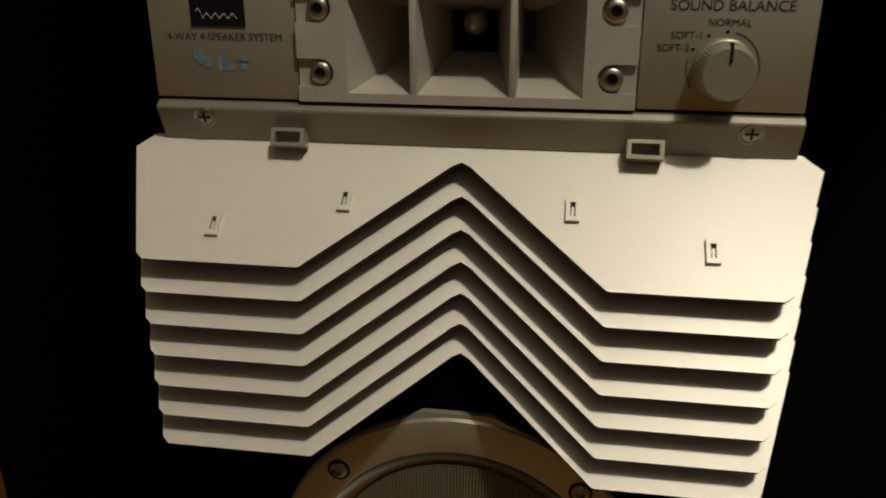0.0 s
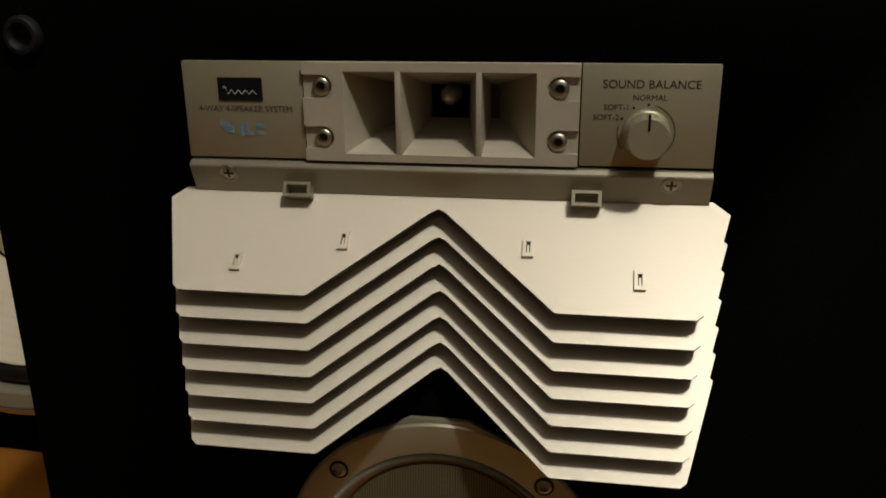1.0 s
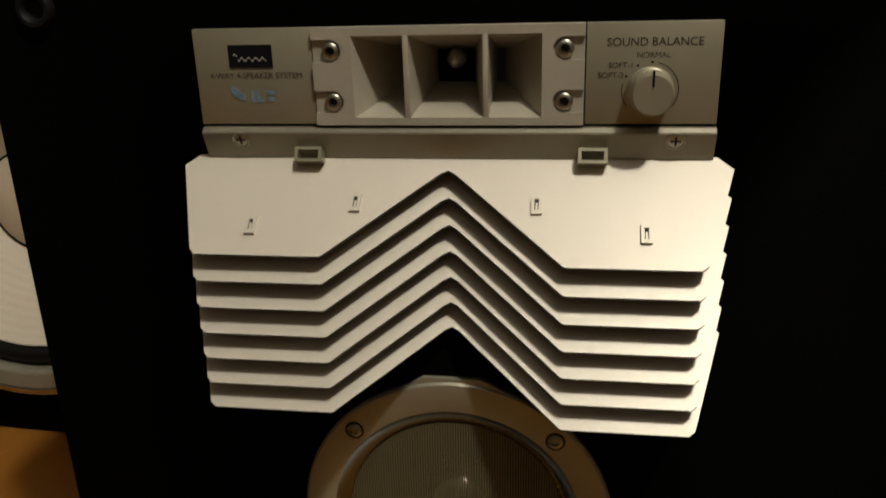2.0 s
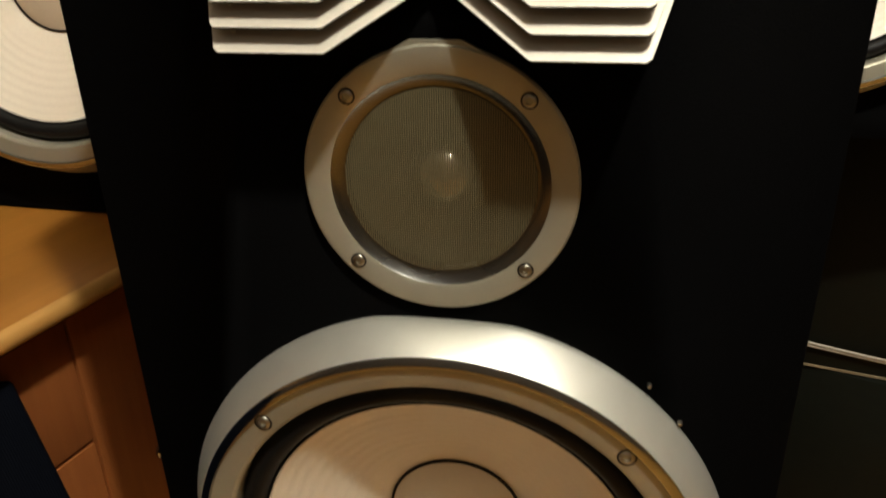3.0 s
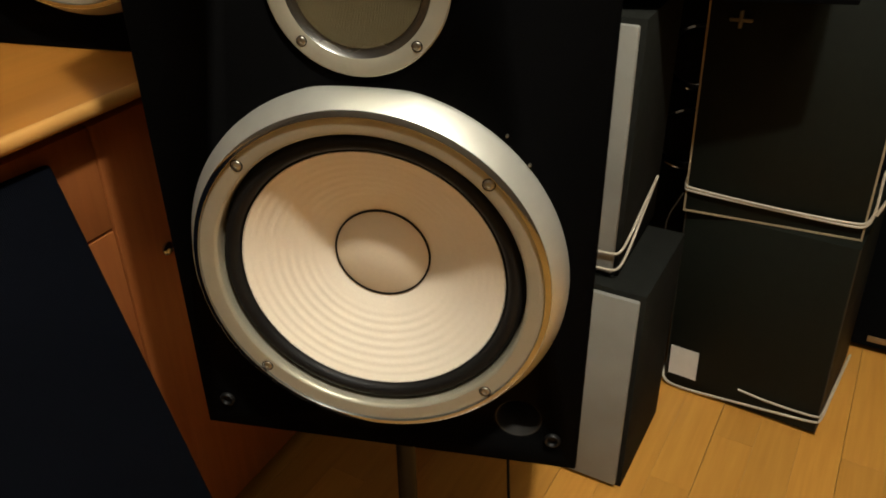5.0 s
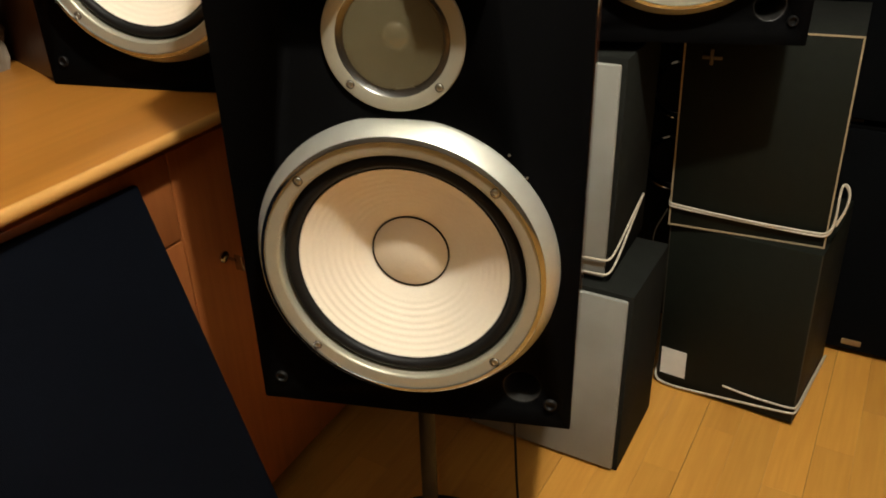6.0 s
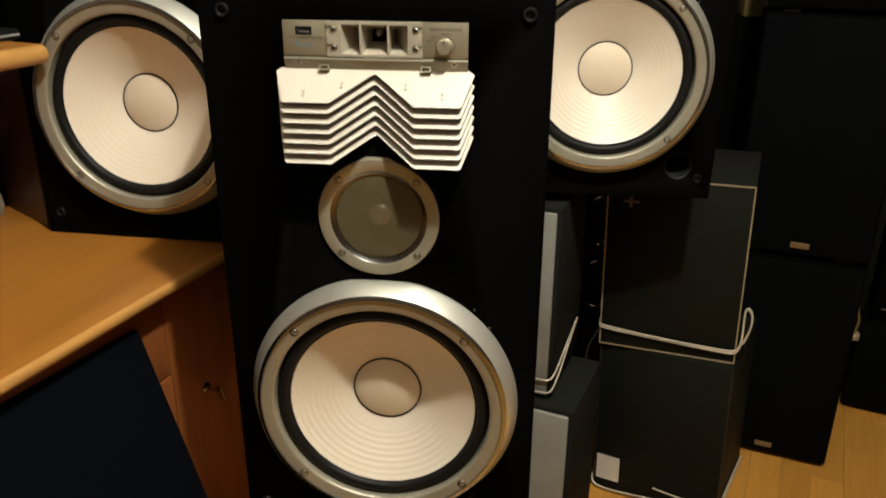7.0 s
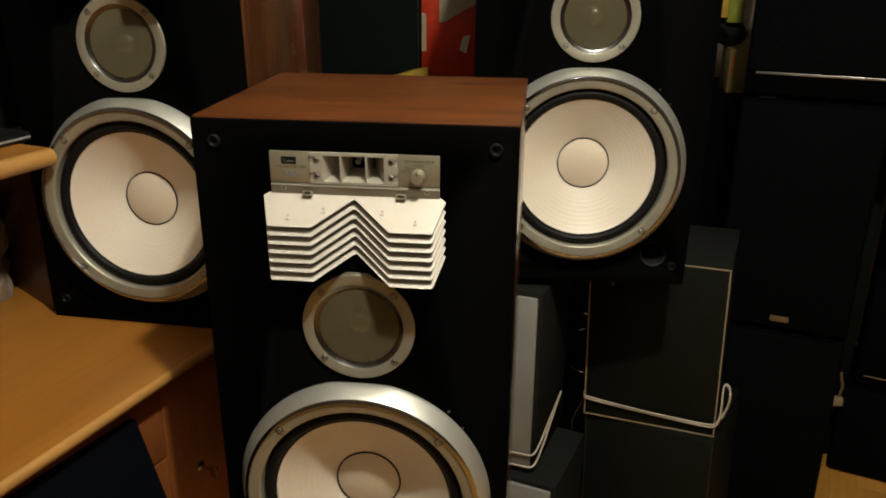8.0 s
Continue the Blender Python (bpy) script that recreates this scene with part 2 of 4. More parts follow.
def slab(outline, a, b):
    """A plate from an outline of points in 3D, thickened from offset vector a to b."""
    bm = bmesh.new()
    lo = [bm.verts.new(Vector(p) + Vector(a)) for p in outline]
    hi = [bm.verts.new(Vector(p) + Vector(b)) for p in outline]
    bm.faces.new(lo)
    bm.faces.new(hi[::-1])
    n = len(outline)
    for k in range(n):
        bm.faces.new((lo[k], hi[k], hi[(k + 1) % n], lo[(k + 1) % n]))
    bmesh.ops.recalc_face_normals(bm, faces=bm.faces)
    return bm


def mesh_of(name, bm, material, smooth=40):
    me = bpy.data.meshes.new(name)
    bm.to_mesh(me)
    bm.free()
    me.materials.append(material)
    if smooth:
        for p in me.polygons:
            p.use_smooth = True
        me.set_sharp_from_angle(angle=radians(smooth))
    return me


def part(name, bm, material, parent=None, label="", smooth=40):
    ob = new(name, mesh_of(name, bm, material, smooth))
    ob.parent = parent
    return tagged(ob, label)


def thing(name, m, label, category, group="", kind=""):
    ob = new(name)
    ob.empty_display_size = 0.1
    ob.matrix_basis = m
    return tagged(ob, label, category, group, kind)


def tube(name, points, radius, material, parent=None, label="", res=6, cyclic=False):
    """A cable: a bevelled curve through points, turned into a mesh."""
    cu = bpy.data.curves.new(name, "CURVE")
    cu.dimensions, cu.bevel_depth, cu.bevel_resolution, cu.resolution_u = "3D", radius, 3, res
    sp = cu.splines.new("NURBS")
    sp.points.add(len(points) - 1)
    for p, co in zip(sp.points, points):
        p.co = (*co, 1)
    sp.use_endpoint_u, sp.order_u, sp.use_cyclic_u = True, 3, cyclic
    tmp = bpy.data.objects.new(name + "_tmp", cu)
    me = bpy.data.meshes.new_from_object(tmp)
    bpy.data.objects.remove(tmp)
    me.name = name
    me.materials.append(material)
    for p in me.polygons:
        p.use_smooth = True
    ob = new(name, me)
    ob.parent = parent
    return tagged(ob, label)


def lettering(words, size, x, y, z, material, parent, align="CENTER", squeeze=1.0):
    """Printed words standing upright on a front face."""
    cu = bpy.data.curves.new("lettering", "FONT")
    cu.body, cu.size, cu.align_x, cu.extrude = words, size, align, 0.00005
    tmp = bpy.data.objects.new("lettering_tmp", cu)
    me = bpy.data.meshes.new_from_object(tmp)
    bpy.data.objects.remove(tmp)
    me.materials.append(material)
    ob = new("lettering", me)
    ob.parent = parent
    ob.matrix_basis = pose(x, y, z, 90) @ Matrix.Diagonal((squeeze, 1, 1, 1))
    return ob


def screw(cx, cz, y, r, parent, ring=True):
    """A cap screw seen from the front; dark pieces paint the shade in its hexagon socket and, if wanted, in the hollow
    round it.
    """
    bm = lathe([(r, y + 0.004), (r, y), (r * 0.94, y - r * 0.10), (r * 0.80, y - r * 0.20), (r * 0.52, y - r * 0.26), (r * 0.44, y + r * 0.4), (0, y + r * 0.4)], cx, cz, 24)
    ob = part("screw", bm, STEEL, parent)
    if ring:
        part("recess", lathe([(r * 1.24, y + 0.003), (r * 1.24, y + 0.00005), (r * 0.97, y + 0.00005)], cx, cz, 20), DARKSTEEL, ob)
    part("socket", lathe([(r * 0.45, y + r * 0.12), (r * 0.40, y + r * 0.10), (0, y + r * 0.10)], cx, cz, 6), DARKSTEEL, ob)
    return ob


# ---- structure ----
def room():
    x0, x1, y0, y1, h, w = -1.55, 2.3, -2.6, 1.95, 2.5, 0.12
    floor = part("floor", box(x0 - w, x1 + w, y0 - w, y1 + w, -0.1, -0.012), JOINT, smooth=0)
    tagged(floor, "warm oak plank floor with fine dark joints", "floor", kind="structure")
    tagged(part("ceiling", box(x0 - w, x1 + w, y0 - w, y1 + w, h, h + 0.1), CEILP, smooth=0), "plain off-white ceiling", "ceiling", kind="structure")
    for name, b in (("wall_north", (x0 - w, x1 + w, y1, y1 + w)), ("wall_south", (x0 - w, x1 + w, y0 - w, y0)), ("wall_west", (x0 - w, x0, y0, y1)), ("wall_east", (x1, x1 + w, y0, y1))):
        tagged(part(name, box(*b, -0.012, h), WALLP, smooth=0), "plain beige painted wall", "wall", kind="structure")
    return floor


FLOOR = room()


# ---- the three alike loudspeakers ----
W2, DEPTH, HIGH = 0.1973, 0.355, 0.7372


def cone_shape(ripple, wx, wz):
    """The flared paper cone with shallow concentric ribs."""
    rings = []
    for k in range(121):
        u = k / 120
        r = 0.1212 - u * (0.1212 - 0.0452)
        y = -0.0190 + 0.0415 * u ** 0.93
        amp = ripple * max(0.0, min(1.0, (r - 0.058) / 0.012)) * max(0.0, min(1.0, (0.1180 - r) / 0.004))
        rings.append((r, y + amp * math.sin(2 * math.pi * (r - 0.05) / 0.0072)))
    return lathe(rings, wx, wz, 128)


def loudspeaker(m):
    s = thing("loudspeaker", m, "", "loudspeaker", "four-way loudspeakers with cream woofers")
    # cabinet shell, open in front, and the recessed black baffle
    t = 0.017
    bm = box(-W2, W2, 0.002, DEPTH, HIGH - t, HIGH, 0.0012)
    part("top_panel", bm, WALNUT, s, "reddish walnut veneer top")
    for sx in (-1, 1):
        a, b = sorted((sx * (W2 - 0.0004), sx * (W2 - t)))
        part("side_panel", box(a, b, 0.002, DEPTH, 0, HIGH - t - 0.0003, 0.0012), SIDE, s, "walnut veneer side with upright grain")
    part("bottom_panel", box(-W2 + t, W2 - t, 0.002, DEPTH, 0, t), BLACKBOX, s)
    part("back_panel", box(-W2 + t, W2 - t, DEPTH - 0.02, DEPTH - 0.004, t, HIGH - t), BLACKBOX, s)
    # baffle with a real port hole and driver holes
    px, pz, pr = 0.1375, 0.058, 0.0235
    bm = box(-W2, W2, -0.006, 0.0018, 0.0, HIGH - 0.002, 0.002)
    baffle = part("baffle", bm, BLACK, s, "matte black front baffle")
    cutters = [lathe([(0, -0.05), (r, -0.05), (r, 0.05), (0, 0.05)], x, z, 64) for x, z, r in ((px, pz, pr), (0.001, 0.2176, 0.1400), (0.0010, 0.4720, 0.0540))]
    cutters.append(box(-0.036, 0.0415, -0.05, 0.05, 0.6630, 0.6970))
    cutters.append(box(-0.0915, 0.0970, -0.05, 0.05, 0.5690, 0.6565))
    for bm in cutters:
        cut = new("cutter", mesh_of("cutter", bm, BLACK))
        cut.parent = s
        mod = baffle.modifiers.new("hole", "BOOLEAN")
        mod.object, mod.solver = cut, "EXACT"
        bpy.context.view_layer.update()
        me = bpy.data.meshes.new_from_object(baffle.evaluated_get(bpy.context.evaluated_depsgraph_get()))
        baffle.modifiers.clear()
        baffle.data = me
        bpy.data.objects.remove(cut)
    part("port_tube", lathe([(pr - 0.0004, -0.0050), (pr - 0.0012, -0.0045), (pr - 0.0012, 0.11), (0, 0.11)], px, pz, 40), plain_port, baffle, "dark bass port tube")
    for x, z in ((-0.1685, 0.7085), (0.1705, 0.7085), (-0.1700, 0.0365), (0.1720, 0.0365)):
        part("grille_socket", lathe([(0.0082, -0.0055), (0.0082, -0.0080), (0.0070, -0.0098), (0.0055, -0.0098), (0.0044, -0.0085), (0.0041, -0.0062), (0, -0.0062)], x, z, 28), RUBBER, baffle, "black rubber grille socket")
    # woofer
    wx, wz = 0.001, 0.2176
    y0 = -0.006
    bm = lathe([(0.1752, y0), (0.1750, y0 - 0.0025), (0.1742, y0 - 0.0045), (0.1636, -0.0306), (0.1624, -0.0322), (0.1621, -0.0320)], wx, wz, 160)
    for v in bm.verts:  # flattened at the top, where the midrange sits close
        over = v.co.z - (wz + 0.1690)
        if over > 0:
            v.co.z = wz + 0.1690 + 0.0036 * (1 - math.exp(-over / 0.0036))
    ring = part("woofer_ring", bm, SILVER, s, "satin silver bevelled woofer ring, flattened at the top")
    part("trim_ring", lathe([(0.1621, -0.0318), (0.1619, -0.0326), (0.1572, -0.0346), (0.1566, -0.0345), (0.1564, -0.0318)], wx, wz, 160), CHROME, ring, "polished chrome bevel")
    part("basket_flange", lathe([(0.1563, -0.0310), (0.1561, -0.0321), (0.1434, -0.0320), (0.1424, -0.0316), (0.1408, -0.0298), (0.1402, -0.0280), (0.1400, -0.008)], wx, wz, 160), FLANGE, ring, "matte grey alloy flange")
    sur = [(0.1401, -0.012), (0.1392, -0.0150)]
    for k in range(15):
        a = math.pi * k / 14
        sur.append((0.1304 + 0.0078 * math.cos(a), -0.0160 - 0.0090 * math.sin(a)))
    sur += [(0.1214, -0.0186), (0.1204, -0.0186)]
    part("surround", lathe(sur, wx, wz, 128), RUBBER, ring, "black foam surround")
    part("cone", cone_shape(0.00017, wx, wz), CONE, ring, "cream ribbed paper cone")
    part("cap_seam", lathe([(0.0462, 0.0225), (0.0458, 0.0206), (0.0444, 0.0206), (0.0440, 0.0230)], wx, wz, 72), RUBBER, ring, "dark glue line")
    cap = [(0.0446 * (1 - k / 10), 0.0217 - 0.0080 * (1 - (1 - k / 10) ** 2)) for k in range(11)]
    part("dust_cap", lathe(cap, wx, wz, 72), CAPM, ring, "domed cream dust cap")
    for sx in (-1, 1):
        for sz in (-1, 1):
            screw(wx + sx * 0.1065, wz + sz * 0.1065, -0.0322, 0.0046, ring)
    for x, z in ((0.1180, 0.3560), (0.1370, 0.3320)):
        part("mounting_pin", lathe([(0.0014, y0), (0.0014, y0 - 0.002), (0.0010, y0 - 0.003), (0, y0 - 0.003)], x, z, 10), STEEL, baffle)
    # midrange
    mx, mz = 0.0010, 0.4720
    fl = part("midrange_flange", lathe([(0.0733, y0), (0.0733, -0.0086), (0.0722, -0.0098), (0.0592, -0.0100), (0.0585, -0.0095)], mx, mz, 96), FLANGE, s, "matte grey midrange flange")
    part("bevel_ring", lathe([(0.0585, -0.0095), (0.0578, -0.0088), (0.0545, -0.0066), (0.0520, -0.0056), (0.0512, -0.0056), (0.0508, 0.0)], mx, mz, 96), BEVEL, fl, "polished bevel around the mesh")
    part("midrange_cone", lathe([(0.0520, 0.004), (0.046, 0.008), (0.0195, 0.018), (0.0182, 0.0178), (0.0176, 0.0190)], mx, mz, 64), MIDCONE, fl, "olive brown cone behind the mesh")
    part("midrange_dome", lathe([(0.0172, 0.0190), (0.0168, 0.0070), (0.0158, 0.0040), (0.0135, 0.0010), (0.0100, -0.0012), (0.0055, -0.0026), (0, -0.0032)], mx, mz, 40), dome_mat, fl, "small shiny dome behind the mesh")
    bm = bmesh.new()
    pitch, R = 0.00120, 0.0512
    n = int(R / pitch)
    for k in range(-n, n + 1):
        d = k * pitch
        half = math.sqrt(max(0.0, R * R - d * d))
        if half > 0.003:
            for sgn in (0, 1):
                w2 = 0.00036 if sgn == 0 else 0.00010
                cuts = 8
                last = None
                for c in range(cuts + 1):
                    v = -half + 2 * half * c / cuts
                    yy = -0.0064 - 0.0024 * (1 - (d * d + v * v) / (R * R)) - (0.0002 if sgn == 0 else -0.0001)
                    if sgn == 0:
                        pa, pb, pc = (mx + d - w2, yy, mz + v), (mx + d, yy - 0.00022, mz + v), (mx + d + w2, yy, mz + v)
                    else:
                        pa, pb, pc = (mx + v, yy, mz + d - w2), (mx + v, yy - 0.0002, mz + d), (mx + v, yy, mz + d + w2)
                    cur = [bm.verts.new(pa), bm.verts.new(pb), bm.verts.new(pc)]
                    if last:
                        bm.faces.new((last[0], last[1], cur[1], cur[0]))
                        bm.faces.new((last[1], last[2], cur[2], cur[1]))
                    last = cur
    part("wire_mesh", bm, GAUZE, fl, "fine woven wire mesh", smooth=0)
    for sx in (-1, 1):
        for sz in (-1, 1):
            screw(mx + sx * 0.0462, mz + sz * 0.0464, -0.0102, 0.0036, fl)
    part("mounting_tab", slab([(mx - 0.027, 0, 0.5395), (mx + 0.027, 0, 0.5395), (mx + 0.013, 0, 0.5468), (mx - 0.013, 0, 0.5468)], (0, -0.0062, 0), (0, -0.0088, 0)), FLANGE, fl)
    # horn panel
    ox = 0.0022
    zb, zt, yp = 0.6613, 0.6993, -0.0095
    name_plate = part("name_plate", box(ox - 0.1028, ox - 0.0535, yp, -0.005, zb, zt, 0.0004), PANEL, s, "brushed champagne name plate")
    part("badge", box(ox - 0.0882, ox - 0.0700, yp - 0.0004, yp, zb + 0.0228, zb + 0.0318), INK, name_plate, "black badge with a pale stroke")
    bm = bmesh.new()  # a pale wavy stroke
    last = None
    for k in range(41):
        u = k / 40
        h = 0.0007 * math.sin(u * 30.0) + (0.0014 if u < 0.14 else 0.0)
        cur = [bm.verts.new((ox - 0.0862 + 0.0138 * u, yp - 0.00055, zb + 0.0262 + h + q)) for q in (-0.00022, 0.00022)]
        if last:
            bm.faces.new((last[0], cur[0], cur[1], last[1]))
        last = cur
    part("badge_stroke", bm, PALE, name_plate)
    lettering("4-WAY 4-SPEAKER SYSTEM", 0.0034, ox - 0.0776, yp - 0.0001, zb + 0.0185, PRINT, name_plate, squeeze=0.97)
    for a, b, c, d in ((-0.0886, -0.0867, zb + 0.0124, zb + 0.0154), (-0.0872, -0.0850, zb + 0.0110, zb + 0.0141), (-0.0856, -0.0831, zb + 0.0100, zb + 0.0127), (-0.0804, -0.0790, zb + 0.0089, zb + 0.0138), (-0.0785, -0.0750, zb + 0.0091, zb + 0.0106), (-0.0785, -0.0772, zb + 0.0100, zb + 0.0141), (-0.0734, -0.0706, zb + 0.0094, zb + 0.0110), (-0.0737, -0.0699, zb + 0.0121, zb + 0.0137)):
        part("print_bar", box(ox + a, ox + b, yp - 0.0003, yp, c, d), BLUEINK, name_plate, "worn pale blue print")
    control = part("control_plate", box(ox + 0.0535, ox + 0.1028, yp, -0.005, zb, zt, 0.0004), PANEL, s, "brushed champagne control plate")
    kx, kz = ox + 0.0775, zb + 0.0130
    lettering("SOUND BALANCE", 0.0043, ox + 0.0785, yp - 0.0001, zb + 0.0294, PRINT, control)
    lettering("NORMAL", 0.0030, ox + 0.0782, yp - 0.0001, zb + 0.0250, PRINT, control)
    lettering("SOFT-1", 0.0030, ox + 0.0712, yp - 0.0001, zb + 0.0213, PRINT, control, "RIGHT")
    lettering("SOFT-2", 0.0030, ox + 0.0675, yp - 0.0001, zb + 0.0176, PRINT, control, "RIGHT")
    for x, z in [(kx + 0.0104 * math.cos(radians(q)), kz + 0.0104 * math.sin(radians(q))) for q in (88, 118, 150)]:
        part("dial_dot", lathe([(0.0005, yp), (0.0005, yp - 0.0002), (0, yp - 0.0002)], x, z, 8), INK, control)
    for a0, a1 in ((-38, 76), (166, 216)):
        bm = bmesh.new()
        last = None
        for k in range(25):
            a = radians(a0 + (a1 - a0) * k / 24)
            cur = [bm.verts.new((kx + q * math.cos(a), yp - 0.00015, kz + q * math.sin(a))) for q in (0.0103, 0.0106)]
            if last:
                bm.faces.new((last[0], last[1], cur[1], cur[0]))
            last = cur
        part("dial_arc", bm, INK, control)
    bm = bmesh.new()
    rings = []
    for y, rr in ((0.0, 0.0088), (-0.0030, 0.0086), (-0.0034, 0.0080), (-0.0112, 0.0077), (-0.0122, 0.0075), (-0.0127, 0.0071)):
        rings.append([bm.verts.new((kx + (rr + (0.00028 if k % 2 and -0.0118 < y < -0.0032 else 0)) * math.cos(2 * math.pi * k / 96), yp + y, kz + (rr + (0.00028 if k % 2 and -0.0118 < y < -0.0032 else 0)) * math.sin(2 * math.pi * k / 96))) for k in range(96)])
    for a, b in zip(rings, rings[1:]):
        for k in range(96):
            bm.faces.new((a[k], a[(k + 1) % 96], b[(k + 1) % 96], b[k]))
    bm.faces.new(rings[-1])
    bmesh.ops.recalc_face_normals(bm, faces=bm.faces)
    part("knob", bm, PANEL, control, "round ribbed champagne knob", smooth=30)
    part("knob_mark", box(kx - 0.00035, kx + 0.00035, yp - 0.0131, yp - 0.0100, kz + 0.0030, kz + 0.0086), INK, control)
    # horn body: a frame with three flared cells
    hx0, hx1, hz0, hz1 = ox - 0.0370, ox + 0.0370, zb + 0.0030, zt - 0.0033
    bx0, bx1 = ox - 0.0530, ox + 0.0530
    bm = bmesh.new()
    yf, yb = yp - 0.0022, 0.034
    loops = []
    for y in (yf + 0.0016, -0.004):
        loops.append(([bm.verts.new((x, y, z)) for x, z in ((bx0, zb), (bx1, zb), (bx1, zt), (bx0, zt))], [bm.verts.new((x, y, z)) for x, z in ((hx0, hz0), (hx1, hz0), (hx1, hz1), (hx0, hz1))]))
    (fo, fi), (ro, ri) = loops
    for k in range(4):
        n = (k + 1) % 4
        for q in ((fo[k], fo[n], fi[n], fi[k]), (ro[n], ro[k], ri[k], ri[n]), (fo[n], fo[k], ro[k], ro[n]), (fi[k], fi[n], ri[n], ri[k])):
            bm.faces.new(q)
    bmesh.ops.recalc_face_normals(bm, faces=bm.faces)
    horn = part("horn_body", bm, HORN, s, "grey cast tweeter horn with three flared cells", smooth=0)
    d1, d2, dw = ox - 0.0155, ox + 0.0155, 0.0011
    cells = ((hx0, d1 - dw, False), (d1 + dw, d2 - dw, True), (d2 + dw, hx1, False))
    for a, b, mid in cells:
        za, zc = (hz0 + 0.0095, hz1 - 0.0085)
        bm = bmesh.new()
        f = [bm.verts.new(p) for p in ((a, yf, hz0), (b, yf, hz0), (b, yf, hz1), (a, yf, hz1))]
        if mid:
            g = [bm.verts.new(p) for p in ((ox - 0.0080, yb - 0.012, za), (ox + 0.0080, yb - 0.012, za), (ox + 0.0080, yb - 0.012, zc), (ox - 0.0080, yb - 0.012, zc))]
        else:
            lo, hi = (b - 0.0040, b - 0.0004) if a < ox else (a + 0.0004, a + 0.0040)
            g = [bm.verts.new(p) for p in ((lo, yb - 0.012, za), (hi, yb - 0.012, za), (hi, yb - 0.012, zc), (lo, yb - 0.012, zc))]
        for k in range(4):
            bm.faces.new((f[k], f[(k + 1) % 4], g[(k + 1) % 4], g[k]))
        bmesh.ops.recalc_face_normals(bm, faces=bm.faces)
        part("horn_cell", bm, HORN, horn, smooth=0)
        # closed throat blocks; their dark colours stand for the shade deep inside
        bm = bmesh.new()
        gx = [v for v in ((ox - 0.0080, ox + 0.0080) if mid else ((b - 0.0040, b - 0.0004) if a < ox else (a + 0.0004, a + 0.0040)))]
        solid(bm, gx[0], gx[1], yb - 0.0118, yb, za, zc)
        part("throat", bm, BLACK if mid else HORNDARK, horn, "dark horn throat")
    for d in (d1, d2):
        part("divider", box(d - dw, d + dw, yf, 0.012, hz0, hz1, 0.0003), HORN, horn)
    part("phase_plug", lathe([(0.0042, 0.024), (0.0040, 0.014), (0.0030, 0.0095), (0.0012, 0.0075), (0, 0.0072)], ox + 0.001, (hz0 + hz1) / 2 + 0.004, 24), BRIGHT, horn, "shiny metal phase plug")
    # front face round the cells; its two side bands have rounded pockets, open outwards, for the screws
    back = (0, 0.0015, 0)
    part("face_strip", box(hx0, hx1, yf, yf + 0.0015, hz1, zt), HORN, horn, smooth=0)
    part("face_strip", box(hx0, hx1, yf, yf + 0.0015, zb, hz0), HORN, horn, smooth=0)
    for sx in (-1, 1):
        cx, rn = ox + sx * 0.0455, 0.0044
        band = [(ox + sx * 0.0530, zb), (ox + sx * 0.0370, zb), (ox + sx * 0.0370, zt), (ox + sx * 0.0530, zt)]
        for z in (zb + 0.0290, zb + 0.0092):
            band.append((ox + sx * 0.0530, z + rn))
            band += [(cx - sx * rn * math.cos(radians(q)), z + rn * math.sin(radians(q))) for q in range(90, -91, -20)]
            band.append((ox + sx * 0.0530, z - rn))
            screw(cx, z, yf + 0.0004, 0.0035, horn, False)
        bm = slab([(x, yf, z) for x, z in band], (0, 0, 0), back)
        bmesh.ops.recalc_face_normals(bm, faces=bm.faces)
        part("face_band", bm, HORN, horn, smooth=0)
    # acoustic lens: a strip and seven slanted plates with a notch
    sx0, sx1 = ox - 0.1022, ox + 0.1028
    bm = slab([(sx0, -0.005, zb - 0.0010), (sx0, -0.0098, zb - 0.0010), (sx0, -0.0108, zb - 0.0013), (sx0, -0.0124, zb - 0.0027), (sx0, -0.0126, zb - 0.0034), (sx0, -0.0082, zb - 0.0142), (sx0, -0.005, zb - 0.0142)], (0, 0, 0), (sx1 - sx0, 0, 0))
    strip = part("lens_strip", bm, STRIP, s, "champagne strip above the lens plates", smooth=0)
    for x in (ox - 0.0862, ox + 0.0880):
        ob = part("strip_screw", lathe([(0.0037, 0.0006), (0.0037, -0.0002), (0.0034, -0.0004), (0.0031, -0.0002), (0.0029, 0.0001), (0.0015, -0.0001), (0, -0.0002)], 0, 0, 20), STEEL, strip)
        ob.matrix_basis = pose(x, -0.0116, zb - 0.0062, 21)
        bm = box(-0.0020, 0.0020, -0.0003, 0.0006, -0.0004, 0.0004)
        solid(bm, -0.0004, 0.0004, -0.0003, 0.0006, -0.0020, 0.0020)
        part("cross_slot", bm, DARKSTEEL, ob)
    k0, slope, pitch = 0.6542, 0.93, 0.0115
    th = Vector((0, 0.00075, -0.0009))
    base = [(-0.0930, 0.0010), (-0.0930, -0.0065), (-0.1046, -0.0068), (-0.1106, -0.0108), (-0.1000, -0.0375), (-0.0990, -0.0400), (-0.0965, -0.0415), (-0.0475, -0.0415), (-0.0465, -0.0412), (-0.0030, -0.0132), (0.0, -0.0120)]
    outline = [(x - (0.0018 if x < -0.094 else 0), y) for x, y in base] + [(-x, y - (0.0014 if x < -0.04 and y < -0.03 else 0)) for x, y in base[-2::-1]]
